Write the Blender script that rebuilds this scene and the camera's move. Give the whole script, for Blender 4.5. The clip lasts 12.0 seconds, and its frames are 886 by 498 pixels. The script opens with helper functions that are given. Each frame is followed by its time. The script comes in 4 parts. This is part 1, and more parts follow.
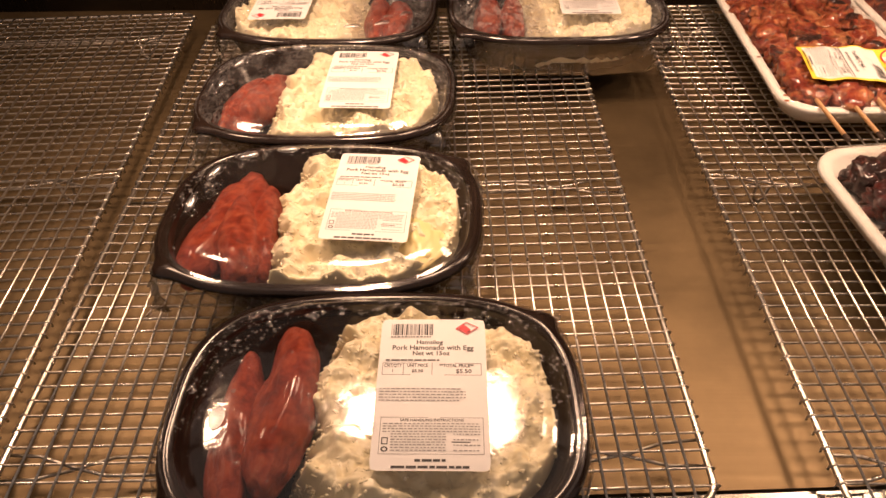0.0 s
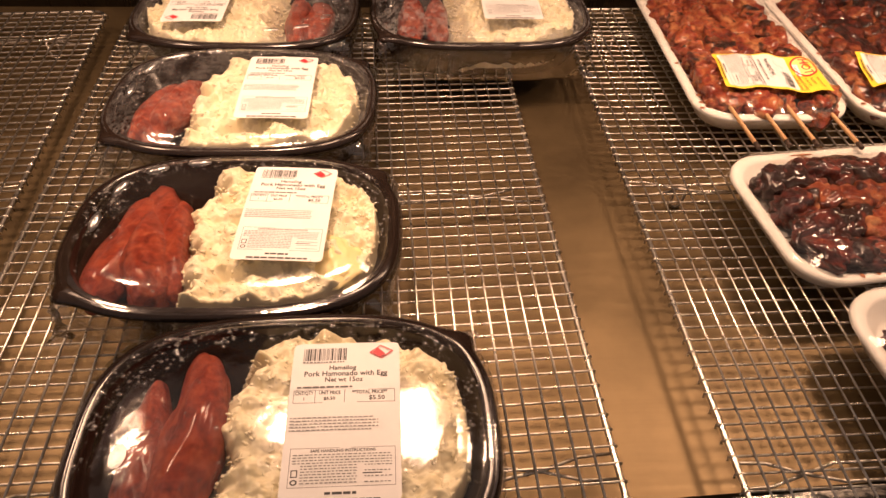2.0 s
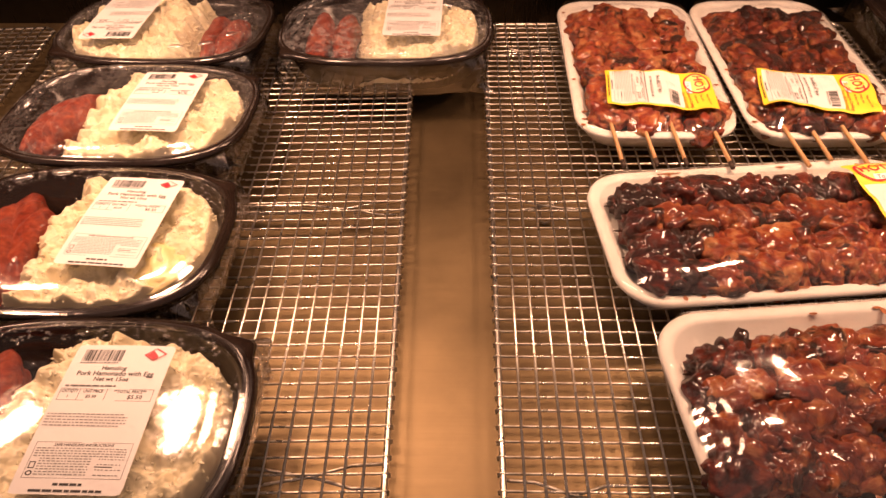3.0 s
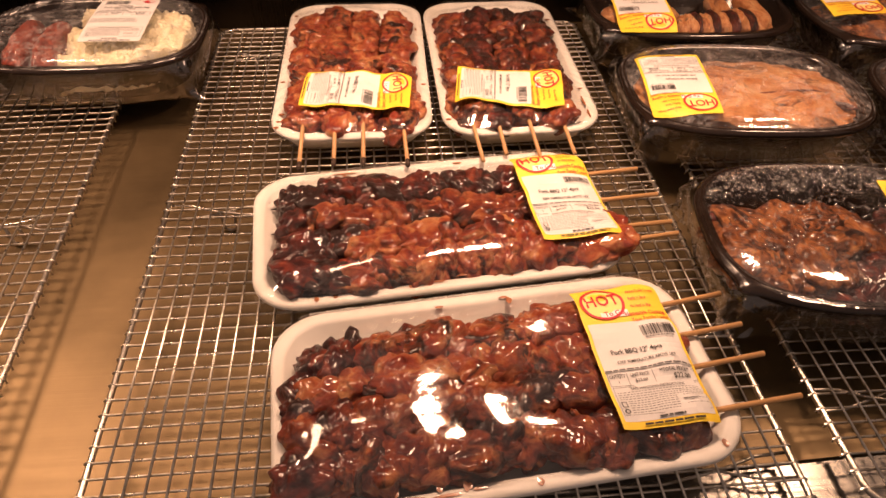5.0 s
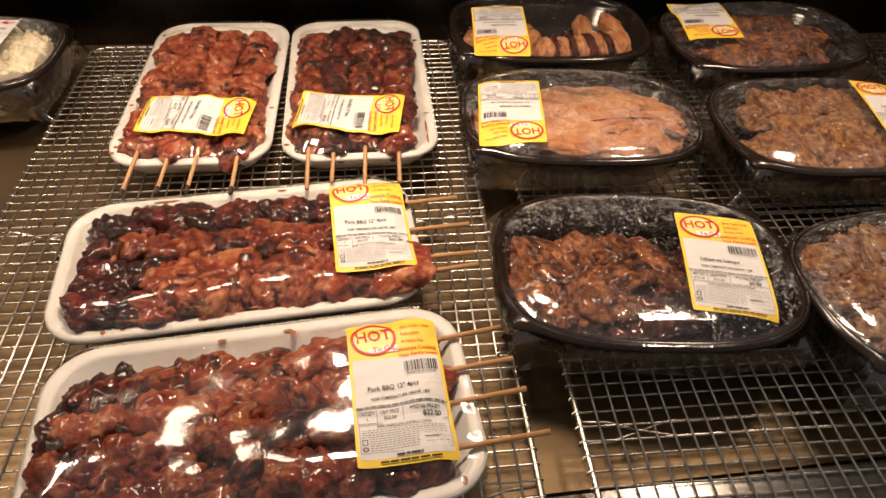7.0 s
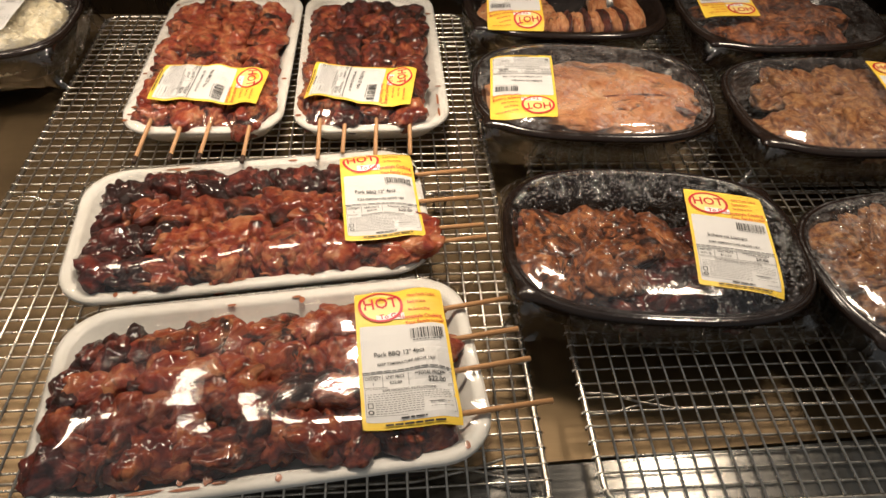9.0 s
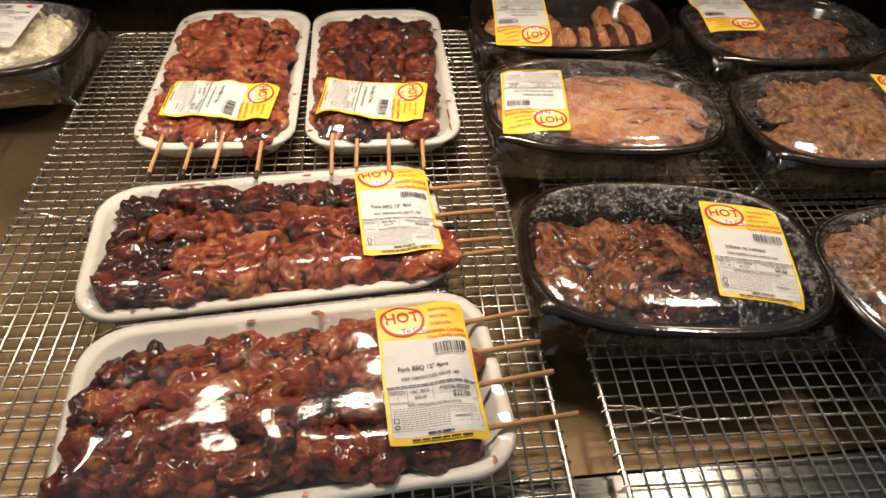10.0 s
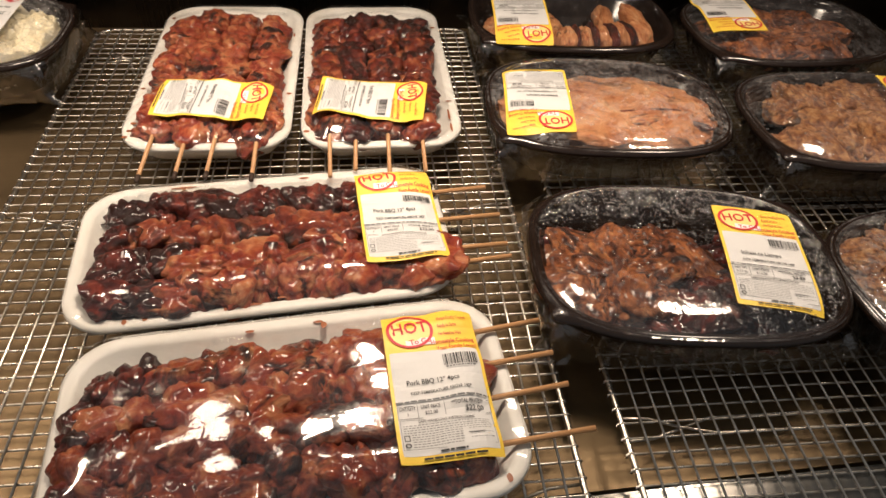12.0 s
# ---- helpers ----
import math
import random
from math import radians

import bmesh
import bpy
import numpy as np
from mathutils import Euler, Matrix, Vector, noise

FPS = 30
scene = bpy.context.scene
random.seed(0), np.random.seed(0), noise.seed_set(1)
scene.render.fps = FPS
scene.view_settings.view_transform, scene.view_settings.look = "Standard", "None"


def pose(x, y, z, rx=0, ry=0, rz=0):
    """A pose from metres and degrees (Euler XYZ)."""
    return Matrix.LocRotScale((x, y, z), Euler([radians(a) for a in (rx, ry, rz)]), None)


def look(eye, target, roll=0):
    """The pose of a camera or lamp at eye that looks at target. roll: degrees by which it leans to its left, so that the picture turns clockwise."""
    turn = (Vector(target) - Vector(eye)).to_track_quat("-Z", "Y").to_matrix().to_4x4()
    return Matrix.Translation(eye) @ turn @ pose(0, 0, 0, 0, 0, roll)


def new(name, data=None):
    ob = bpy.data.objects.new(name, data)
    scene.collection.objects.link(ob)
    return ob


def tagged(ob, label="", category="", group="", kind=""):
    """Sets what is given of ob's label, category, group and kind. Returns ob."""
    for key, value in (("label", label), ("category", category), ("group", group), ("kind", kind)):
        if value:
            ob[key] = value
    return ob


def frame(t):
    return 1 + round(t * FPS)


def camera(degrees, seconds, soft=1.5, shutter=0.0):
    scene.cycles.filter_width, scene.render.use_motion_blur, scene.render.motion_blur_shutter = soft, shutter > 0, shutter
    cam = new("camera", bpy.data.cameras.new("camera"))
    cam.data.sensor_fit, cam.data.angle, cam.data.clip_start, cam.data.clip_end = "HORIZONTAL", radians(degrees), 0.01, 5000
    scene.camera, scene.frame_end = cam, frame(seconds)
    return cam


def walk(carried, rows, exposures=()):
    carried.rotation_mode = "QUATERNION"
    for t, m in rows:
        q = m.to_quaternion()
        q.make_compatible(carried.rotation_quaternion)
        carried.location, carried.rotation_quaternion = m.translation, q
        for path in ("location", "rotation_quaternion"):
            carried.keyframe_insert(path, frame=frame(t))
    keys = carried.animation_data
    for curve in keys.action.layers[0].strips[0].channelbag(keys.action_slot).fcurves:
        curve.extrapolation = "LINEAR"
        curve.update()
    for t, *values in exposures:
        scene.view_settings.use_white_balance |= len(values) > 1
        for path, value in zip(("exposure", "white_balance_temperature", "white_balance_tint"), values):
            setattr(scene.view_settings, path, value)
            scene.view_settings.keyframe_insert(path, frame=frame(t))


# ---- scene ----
cam = camera(65.5, 12.0, 1.5)
PATH = [
    (0, (0.013, 0.012, 0.381), (-0.038, 1.451, -1.008), -1.4),
    (0.5, (0.018, 0.009, 0.383), (-0.005, 1.444, -1.009), 0.0),
    (1, (0.03, 0.003, 0.392), (0.005, 1.446, -0.993), 0.3),
    (1.5, (0.035, 0.01, 0.392), (0.058, 1.433, -1.014), 0.2),
    (2, (0.032, 0.03, 0.392), (0.142, 1.44, -1.022), 2.2),
    (2.5, (0.131, 0.022, 0.397), (0.061, 1.438, -1.013), -0.4),
    (3, (0.213, 0.021, 0.406), (0.137, 1.448, -0.994), -1.5),
    (3.5, (0.27, 0.022, 0.409), (0.292, 1.476, -0.964), 0.3),
    (3.7, (0.29, 0.022, 0.407), (0.334, 1.479, -0.962), 0.2),
    (5.3, (0.467, 0.023, 0.391), (0.612, 1.463, -0.99), 1.6),
    (5.5, (0.493, 0.013, 0.394), (0.599, 1.453, -0.989), 1.6),
    (6, (0.541, 0.004, 0.405), (0.619, 1.45, -0.975), 1.3),
    (6.5, (0.555, 0.009, 0.41), (0.679, 1.464, -0.956), 1.9),
    (7, (0.582, 0.024, 0.423), (0.74, 1.454, -0.966), 2.1),
    (7.2, (0.592, 0.02, 0.425), (0.769, 1.462, -0.95), 2.0),
    (8.8, (0.593, 0.012, 0.423), (0.727, 1.412, -0.999), 2.3),
    (9, (0.583, 0.015, 0.42), (0.71, 1.41, -1.008), 2.5),
    (9.5, (0.571, 0.017, 0.421), (0.699, 1.421, -0.997), 1.9),
    (10, (0.562, 0.016, 0.418), (0.715, 1.441, -0.978), 2.7),
    (10.5, (0.552, 0.024, 0.414), (0.75, 1.455, -0.969), 3.9),
    (11, (0.547, 0.032, 0.413), (0.763, 1.466, -0.964), 4.1),
    (11.5, (0.545, 0.035, 0.412), (0.757, 1.464, -0.971), 3.9),
    (12, (0.546, 0.036, 0.406), (0.749, 1.456, -0.988), 4.0),
]
EXPOSURES = [(0,-.12,6050,30),(1.5,-.12,6050,29),(2.5,-.09,6400,38),(3.0,-.06,6800,47),(3.5,-.02,7000,52),(5.5,-.09,6000,30),(6.5,-.13,5350,19),(7,-.13,5100,14),(9,-.16,4700,6),(11,-.11,4750,9),(12,-.11,4750,9)]
walk(cam, [(t, look(eye, target, roll)) for t, eye, target, roll in PATH], EXPOSURES)

# ---- world, lamps, exposure ----
world = bpy.data.worlds.new("store_air")
scene.world = world
world.use_nodes = True
world.node_tree.nodes["Background"].inputs[0].default_value = (1.0, 0.77, 0.52, 1)
world.node_tree.nodes["Background"].inputs[1].default_value = 0.26

LAMP_Y, LAMP_Z = 0.55, 0.60
LAMP_COLOUR = (1.0, 0.66, 0.36)
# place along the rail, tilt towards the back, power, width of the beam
# The narrow lamps at 0.10 and 0.35 are unseen, added to pool light.
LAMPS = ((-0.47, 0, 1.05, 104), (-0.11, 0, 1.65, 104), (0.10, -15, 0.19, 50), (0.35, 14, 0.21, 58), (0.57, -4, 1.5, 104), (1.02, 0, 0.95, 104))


def heat_light(x, tilt, power, beam):
    data = bpy.data.lights.new("heat_bulb_light", "AREA")
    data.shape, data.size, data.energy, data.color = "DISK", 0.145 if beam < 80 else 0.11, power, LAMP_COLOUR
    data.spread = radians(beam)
    ob = new("heat_bulb_light", data)
    ob.matrix_world = pose(x, LAMP_Y, LAMP_Z, tilt) @ pose(0, 0, -0.002)
    return ob


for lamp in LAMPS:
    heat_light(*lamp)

# ---- materials ----


def material(name):
    m = bpy.data.materials.new(name)
    m.use_nodes = True
    nt = m.node_tree
    return m, nt, nt.nodes["Principled BSDF"]


def node(nt, kind, **values):
    n = nt.nodes.new(kind)
    for key, value in values.items():
        n.inputs[key].default_value = value
    return n


def coords(nt, scale=(1, 1, 1), which="Object"):
    tc = nt.nodes.new("ShaderNodeTexCoord")
    mp = nt.nodes.new("ShaderNodeMapping")
    mp.inputs["Scale"].default_value = scale
    nt.links.new(tc.outputs[which], mp.inputs["Vector"])
    return mp.outputs["Vector"]


def noise_tex(nt, vec, scale, detail=6, rough=0.6, dist=0.0):
    n = node(nt, "ShaderNodeTexNoise", Scale=scale, Detail=detail, Roughness=rough, Distortion=dist)
    nt.links.new(vec, n.inputs["Vector"])
    return n.outputs["Fac"]


def ramp(nt, fac, stops):
    r = nt.nodes.new("ShaderNodeValToRGB")
    els = r.color_ramp.elements
    while len(els) < len(stops):
        els.new(0.5)
    for e, (p, c) in zip(els, stops):
        e.position = p
        e.color = (*c, 1) if len(c) == 3 else c
    nt.links.new(fac, r.inputs["Fac"])
    return r.outputs["Color"]


def bump(nt, bsdf, height, strength, dist):
    b = node(nt, "ShaderNodeBump", Strength=strength, Distance=dist)
    nt.links.new(height, b.inputs["Height"])
    nt.links.new(b.outputs["Normal"], bsdf.inputs["Normal"])


def grey(v):
    return (v, v, v)


def brushed_steel(name, tone, rough, along=(2, 220, 220), metal=1.0):
    m, nt, b = material(name)
    v = coords(nt, along)
    streak = noise_tex(nt, v, 1.0, 4, 0.7)
    blot = noise_tex(nt, coords(nt), 9.0, 5, 0.6)
    nt.links.new(ramp(nt, blot, [(0.3, tuple(c * 0.62 for c in tone)), (0.7, tone)]), b.inputs["Base Color"])
    mix = node(nt, "ShaderNodeMath")
    mix.operation = "MULTIPLY"
    nt.links.new(streak, mix.inputs[0])
    nt.links.new(blot, mix.inputs[1])
    mr = node(nt, "ShaderNodeMapRange")
    mr.inputs["From Min"].default_value, mr.inputs["From Max"].default_value = 0.1, 0.5
    mr.inputs["To Min"].default_value, mr.inputs["To Max"].default_value = rough - 0.07, rough + 0.12
    nt.links.new(mix.outputs[0], mr.inputs["Value"])
    nt.links.new(mr.outputs["Result"], b.inputs["Roughness"])
    b.inputs["Metallic"].default_value = metal
    bump(nt, b, streak, 0.25, 0.0006)
    return m


DECK = brushed_steel("deck_steel", (0.20, 0.142, 0.070), 0.46, metal=0.8)
LEDGE = brushed_steel("ledge_steel", (0.25, 0.24, 0.215), 0.22)
PANEL = brushed_steel("dark_panel", (0.055, 0.05, 0.045), 0.3, (220, 220, 2))


def wire_material():
    m, nt, b = material("chrome_wire")
    b.inputs["Metallic"].default_value = 1.0
    n = noise_tex(nt, coords(nt), 60, 4, 0.6)
    nt.links.new(ramp(nt, n, [(0.35, (0.28, 0.25, 0.20)), (0.6, (0.68, 0.64, 0.57))]), b.inputs["Base Color"])
    nt.links.new(ramp(nt, n, [(0.3, grey(0.42)), (0.7, grey(0.2))]), b.inputs["Roughness"])
    return m


WIRE = wire_material()


def black_plastic():
    m, nt, b = material("black_plastic")
    n = noise_tex(nt, coords(nt), 40, 5, 0.7)
    nt.links.new(ramp(nt, n, [(0.3, (0.012, 0.0072, 0.005)), (0.8, (0.022, 0.014, 0.010))]), b.inputs["Base Color"])
    nt.links.new(ramp(nt, n, [(0.3, grey(0.11)), (0.75, grey(0.22))]), b.inputs["Roughness"])
    bump(nt, b, n, 0.08, 0.001)
    return m


BLACK = black_plastic()


def clear_sheet(name, rough, wrinkle, scale, ior=1.5, gain=1.0, tint=0.97):
    m, nt, b = material(name)
    nt.nodes.remove(b)
    out = nt.nodes["Material Output"]
    clear = node(nt, "ShaderNodeBsdfTransparent", Color=(tint, tint, tint * 0.99, 1))
    gloss = node(nt, "ShaderNodeBsdfGlossy", Color=(1, 1, 1, 1), Roughness=rough)
    fres = node(nt, "ShaderNodeLayerWeight", Blend=0.5)
    power = node(nt, "ShaderNodeMath")
    power.operation = "POWER"
    power.inputs[1].default_value = 4.5
    mul = node(nt, "ShaderNodeMath")
    mul.operation = "MULTIPLY_ADD"
    mul.inputs[1].default_value, mul.inputs[2].default_value = 0.8 * gain, ((ior - 1) / (ior + 1)) ** 2 * 1.9 * gain
    mul.use_clamp = True
    mix = nt.nodes.new("ShaderNodeMixShader")
    h = noise_tex(nt, coords(nt), scale, 3, 0.55, 0.4)
    bp = node(nt, "ShaderNodeBump", Strength=wrinkle, Distance=0.004)
    nt.links.new(h, bp.inputs["Height"])
    nt.links.new(bp.outputs["Normal"], gloss.inputs["Normal"])
    nt.links.new(bp.outputs["Normal"], fres.inputs["Normal"])
    nt.links.new(fres.outputs["Facing"], power.inputs[0])
    nt.links.new(power.outputs[0], mul.inputs[0])
    nt.links.new(mul.outputs[0], mix.inputs[0])
    nt.links.new(clear.outputs[0], mix.inputs[1])
    nt.links.new(gloss.outputs[0], mix.inputs[2])
    nt.links.new(mix.outputs[0], out.inputs["Surface"])
    return m


def fogged_lid(name, mist_from, mist_to, amount, lace_amount, bead_scale=210.0):
    """Clear lid with a patchy mist of fine drops, wiped clear where beads have run together."""
    m = clear_sheet(name, 0.09, 0.2, 60, 1.5, 1.0, 0.95)
    nt = m.node_tree
    out = nt.nodes["Material Output"]
    clear = out.inputs["Surface"].links[0].from_socket
    mist = nt.nodes.new("ShaderNodeAddShader")
    mist.label = "mist"
    diff = node(nt, "ShaderNodeBsdfDiffuse", Color=(0.55, 0.55, 0.55, 1))
    glow = node(nt, "ShaderNodeBsdfTranslucent", Color=(0.35, 0.35, 0.35, 1))
    nt.links.new(diff.outputs[0], mist.inputs[0])
    nt.links.new(glow.outputs[0], mist.inputs[1])
    info = nt.nodes.new("ShaderNodeObjectInfo")
    shift = nt.nodes.new("ShaderNodeVectorMath")
    shift.operation = "ADD"
    nt.links.new(coords(nt), shift.inputs[0])
    nt.links.new(info.outputs["Random"], shift.inputs[1])
    vor = node(nt, "ShaderNodeTexVoronoi", Scale=bead_scale)
    nt.links.new(shift.outputs[0], vor.inputs["Vector"])
    bead = ramp(nt, vor.outputs["Distance"], [(0.28, grey(0.0)), (0.42, grey(1.0))])
    broad = ramp(nt, noise_tex(nt, shift.outputs[0], 26, 4, 0.6, 0.6), [(mist_from, grey(0.0)), (mist_to, grey(amount))])
    run = ramp(nt, noise_tex(nt, shift.outputs[0], 85, 3, 0.5, 1.2), [(0.47, grey(0.35)), (0.53, grey(1.0))])
    mul = nt.nodes.new("ShaderNodeMixRGB")
    mul.blend_type = "MULTIPLY"
    mul.inputs["Fac"].default_value = 1.0
    nt.links.new(bead, mul.inputs["Color1"])
    nt.links.new(broad, mul.inputs["Color2"])
    mul2 = nt.nodes.new("ShaderNodeMixRGB")
    mul2.blend_type = "MULTIPLY"
    mul2.inputs["Fac"].default_value = 1.0
    nt.links.new(mul.outputs[0], mul2.inputs["Color1"])
    nt.links.new(run, mul2.inputs["Color2"])
    mix = nt.nodes.new("ShaderNodeMixShader")
    edge = ramp(nt, noise_tex(nt, shift.outputs[0], 48, 1, 0.5, 1.6), [(0.482, grey(0.0)), (0.496, grey(1.0)), (0.504, grey(1.0)), (0.518, grey(0.0))])
    area = ramp(nt, noise_tex(nt, shift.outputs[0], 17, 2, 0.5, 0.4), [(0.44, grey(0.0)), (0.58, grey(lace_amount))])
    lace = nt.nodes.new("ShaderNodeMixRGB")
    lace.blend_type = "MULTIPLY"
    lace.inputs["Fac"].default_value = 1.0
    nt.links.new(edge, lace.inputs["Color1"])
    nt.links.new(area, lace.inputs["Color2"])
    both = nt.nodes.new("ShaderNodeMixRGB")
    both.blend_type = "LIGHTEN"
    both.inputs["Fac"].default_value = 1.0
    nt.links.new(mul2.outputs[0], both.inputs["Color1"])
    nt.links.new(lace.outputs[0], both.inputs["Color2"])
    nt.links.new(both.outputs[0], mix.inputs[0])
    nt.links.new(clear, mix.inputs[1])
    nt.links.new(mist.outputs[0], mix.inputs[2])
    nt.links.new(mix.outputs[0], out.inputs["Surface"])
    return m


FOG = fogged_lid("laced_lid", 0.48, 0.70, 0.06, 0.10)
MIST = fogged_lid("misted_lid", 0.36, 0.58, 0.20, 0.0, 260.0)
THIN_MIST = fogged_lid("thinly_misted_lid", 0.36, 0.62, 0.10, 0.06, 260.0)
FILM = clear_sheet("stretch_film", 0.075, 0.09, 60, 1.5, 0.85)
LID = clear_sheet("clear_lid", 0.09, 0.12, 40, 1.5, 1.0, 0.96)
WRAP = clear_sheet("loose_wrap", 0.14, 0.8, 70, 1.5, 1.7, 0.93)
VENT = clear_sheet("vent_plastic", 0.30, 0.0, 10, 1.5, 3.0, 0.85)
DROP = clear_sheet("water_drop", 0.14, 0.0, 10, 1.33, 3.4, 0.93)


def pearly(m, amount):
    """Drops scatter a little of the light that they gather."""
    nt = m.node_tree
    out = nt.nodes["Material Output"]
    diff = node(nt, "ShaderNodeBsdfDiffuse", Color=(0.8, 0.8, 0.8, 1))
    mix = node(nt, "ShaderNodeMixShader", Fac=amount)
    nt.links.new(out.inputs["Surface"].links[0].from_socket, mix.inputs[1])
    nt.links.new(diff.outputs[0], mix.inputs[2])
    nt.links.new(mix.outputs[0], out.inputs["Surface"])


pearly(DROP, 0.07)


def foam_material():
    m, nt, b = material("white_foam")
    n = noise_tex(nt, coords(nt), 24, 6, 0.7)
    nt.links.new(ramp(nt, n, [(0.25, (0.68, 0.645, 0.57)), (0.6, (0.79, 0.77, 0.72))]), b.inputs["Base Color"])
    b.inputs["Roughness"].default_value = 0.45
    vor = node(nt, "ShaderNodeTexVoronoi", Scale=420.0)
    nt.links.new(coords(nt), vor.inputs["Vector"])
    bump(nt, b, vor.outputs["Distance"], 0.12, 0.0006)
    return m


FOAM = foam_material()


def meat_material(name, stops, char, fine, gloss, rough=0.32, seed_scale=1.0, shape=(1, 1, 1), relief=0.45):
    """Cooked meat: a colour ramp over broad noise, char patches, fine fibre bump and a glaze."""
    m, nt, b = material(name)
    tc = nt.nodes.new("ShaderNodeTexCoord")
    info = nt.nodes.new("ShaderNodeObjectInfo")
    add = nt.nodes.new("ShaderNodeVectorMath")
    add.operation = "MULTIPLY_ADD"
    add.inputs[1].default_value = shape
    mulr = node(nt, "ShaderNodeMath")
    mulr.operation = "MULTIPLY"
    mulr.inputs[1].default_value = 37.0
    nt.links.new(info.outputs["Random"], mulr.inputs[0])
    nt.links.new(tc.outputs["Object"], add.inputs[0])
    nt.links.new(mulr.outputs[0], add.inputs[2])
    vec = add.outputs[0]
    broad = noise_tex(nt, vec, 1.3 * seed_scale, 4, 0.6, 0.6)
    base = ramp(nt, broad, stops)
    patch = noise_tex(nt, vec, 0.9 * seed_scale, 5, 0.65, 0.9)
    shift = node(nt, "ShaderNodeMath")
    shift.operation = "MULTIPLY_ADD"
    shift.inputs[1].default_value, shift.inputs[2].default_value = 0.20, -0.10
    nt.links.new(info.outputs["Random"], shift.inputs[0])
    sumn = node(nt, "ShaderNodeMath")
    sumn.operation = "ADD"
    nt.links.new(patch, sumn.inputs[0])
    nt.links.new(shift.outputs[0], sumn.inputs[1])
    mask = ramp(nt, sumn.outputs[0], [(char - 0.04, grey(0.0)), (char + 0.10, grey(1.0))])
    mix = nt.nodes.new("ShaderNodeMixRGB")
    mix.inputs["Color2"].default_value = (0.026, 0.009, 0.006, 1)
    nt.links.new(mask, mix.inputs["Fac"])
    nt.links.new(base, mix.inputs["Color1"])
    nt.links.new(mix.outputs[0], b.inputs["Base Color"])
    b.inputs["Roughness"].default_value = rough
    b.inputs["Coat Weight"].default_value = gloss
    b.inputs["Coat Roughness"].default_value = 0.10
    b.inputs["Specular IOR Level"].default_value = 0.3
    fib = noise_tex(nt, vec, fine * seed_scale, 5, 0.7, 0.8)
    bump(nt, b, fib, relief, 0.16 / seed_scale)
    return m


BBQ = meat_material("glazed_pork", [(0.30, (0.04, 0.008, 0.005)), (0.41, (0.12, 0.018, 0.009)), (0.53, (0.24, 0.050, 0.016)), (0.66, (0.42, 0.155, 0.052))], 0.535, 5.5, 0.65, 0.34, relief=0.42)
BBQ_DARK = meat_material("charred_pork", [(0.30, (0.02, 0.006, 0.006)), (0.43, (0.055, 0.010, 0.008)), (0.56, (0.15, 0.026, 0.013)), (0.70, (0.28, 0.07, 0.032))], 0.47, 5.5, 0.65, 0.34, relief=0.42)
BBQ_LIGHT = meat_material("pale_glazed_pork", [(0.30, (0.10, 0.014, 0.008)), (0.41, (0.23, 0.034, 0.014)), (0.53, (0.34, 0.084, 0.026)), (0.66, (0.52, 0.23, 0.09))], 0.585, 5.5, 0.65, 0.34, relief=0.42)
LIEMPO = meat_material("grilled_belly", [(0.28, (0.04, 0.014, 0.008)), (0.43, (0.15, 0.046, 0.015)), (0.60, (0.42, 0.155, 0.045)), (0.76, (0.62, 0.33, 0.12))], 0.55, 6.0, 0.3, 0.42, seed_scale=1.7)
PALE = meat_material("stewed_meat", [(0.28, (0.06, 0.020, 0.010)), (0.42, (0.19, 0.070, 0.024)), (0.58, (0.42, 0.21, 0.075)), (0.75, (0.60, 0.38, 0.17))], 0.66, 9.0, 0.3, 0.42, seed_scale=2.0)
SLAB = meat_material("orange_belly", [(0.28, (0.20, 0.055, 0.018)), (0.42, (0.46, 0.18, 0.06)), (0.6, (0.62, 0.31, 0.125)), (0.78, (0.70, 0.48, 0.27))], 0.655, 7.0, 0.3, 0.40, seed_scale=2.6, shape=(1, 0.7, 0.3), relief=0.35)
HAM = meat_material("cured_pork", [(0.28, (0.12, 0.017, 0.009)), (0.44, (0.23, 0.034, 0.016)), (0.58, (0.33, 0.062, 0.026)), (0.76, (0.44, 0.13, 0.06))], 0.82, 14.0, 0.3, 0.36, seed_scale=1.6, shape=(3.4, 1, 1.2), relief=0.45)


def rice_material(name, soft):
    m, nt, b = material(name)
    n = noise_tex(nt, coords(nt), 55, 5, 0.65)
    nt.links.new(ramp(nt, n, [(0.22, (0.70, 0.59, 0.35)), (0.42, (0.78, 0.69, 0.45)), (0.7, (0.83, 0.76, 0.55))]), b.inputs["Base Color"])
    b.inputs["Roughness"].default_value = 0.42
    b.inputs["Coat Weight"].default_value = 0.35
    b.inputs["Coat Roughness"].default_value = 0.14
    b.inputs["Subsurface Weight"].default_value = soft
    b.inputs["Subsurface Radius"].default_value = (1.0, 0.9, 0.62)
    b.inputs["Subsurface Scale"].default_value = 0.006
    fine = noise_tex(nt, coords(nt), 330, 4, 0.6)
    bump(nt, b, fine, 0.12, 0.001)
    return m


RICE = rice_material("cooked_rice", 0.12)


def plain(name, colour, rough=0.5, var=0.12, scale=30, coat=0.0):
    m, nt, b = material(name)
    n = noise_tex(nt, coords(nt), scale, 5, 0.6)
    nt.links.new(ramp(nt, n, [(0.3, tuple(c * (1 - var) for c in colour)), (0.7, colour)]), b.inputs["Base Color"])
    b.inputs["Roughness"].default_value = rough
    b.inputs["Coat Weight"].default_value = coat
    return m


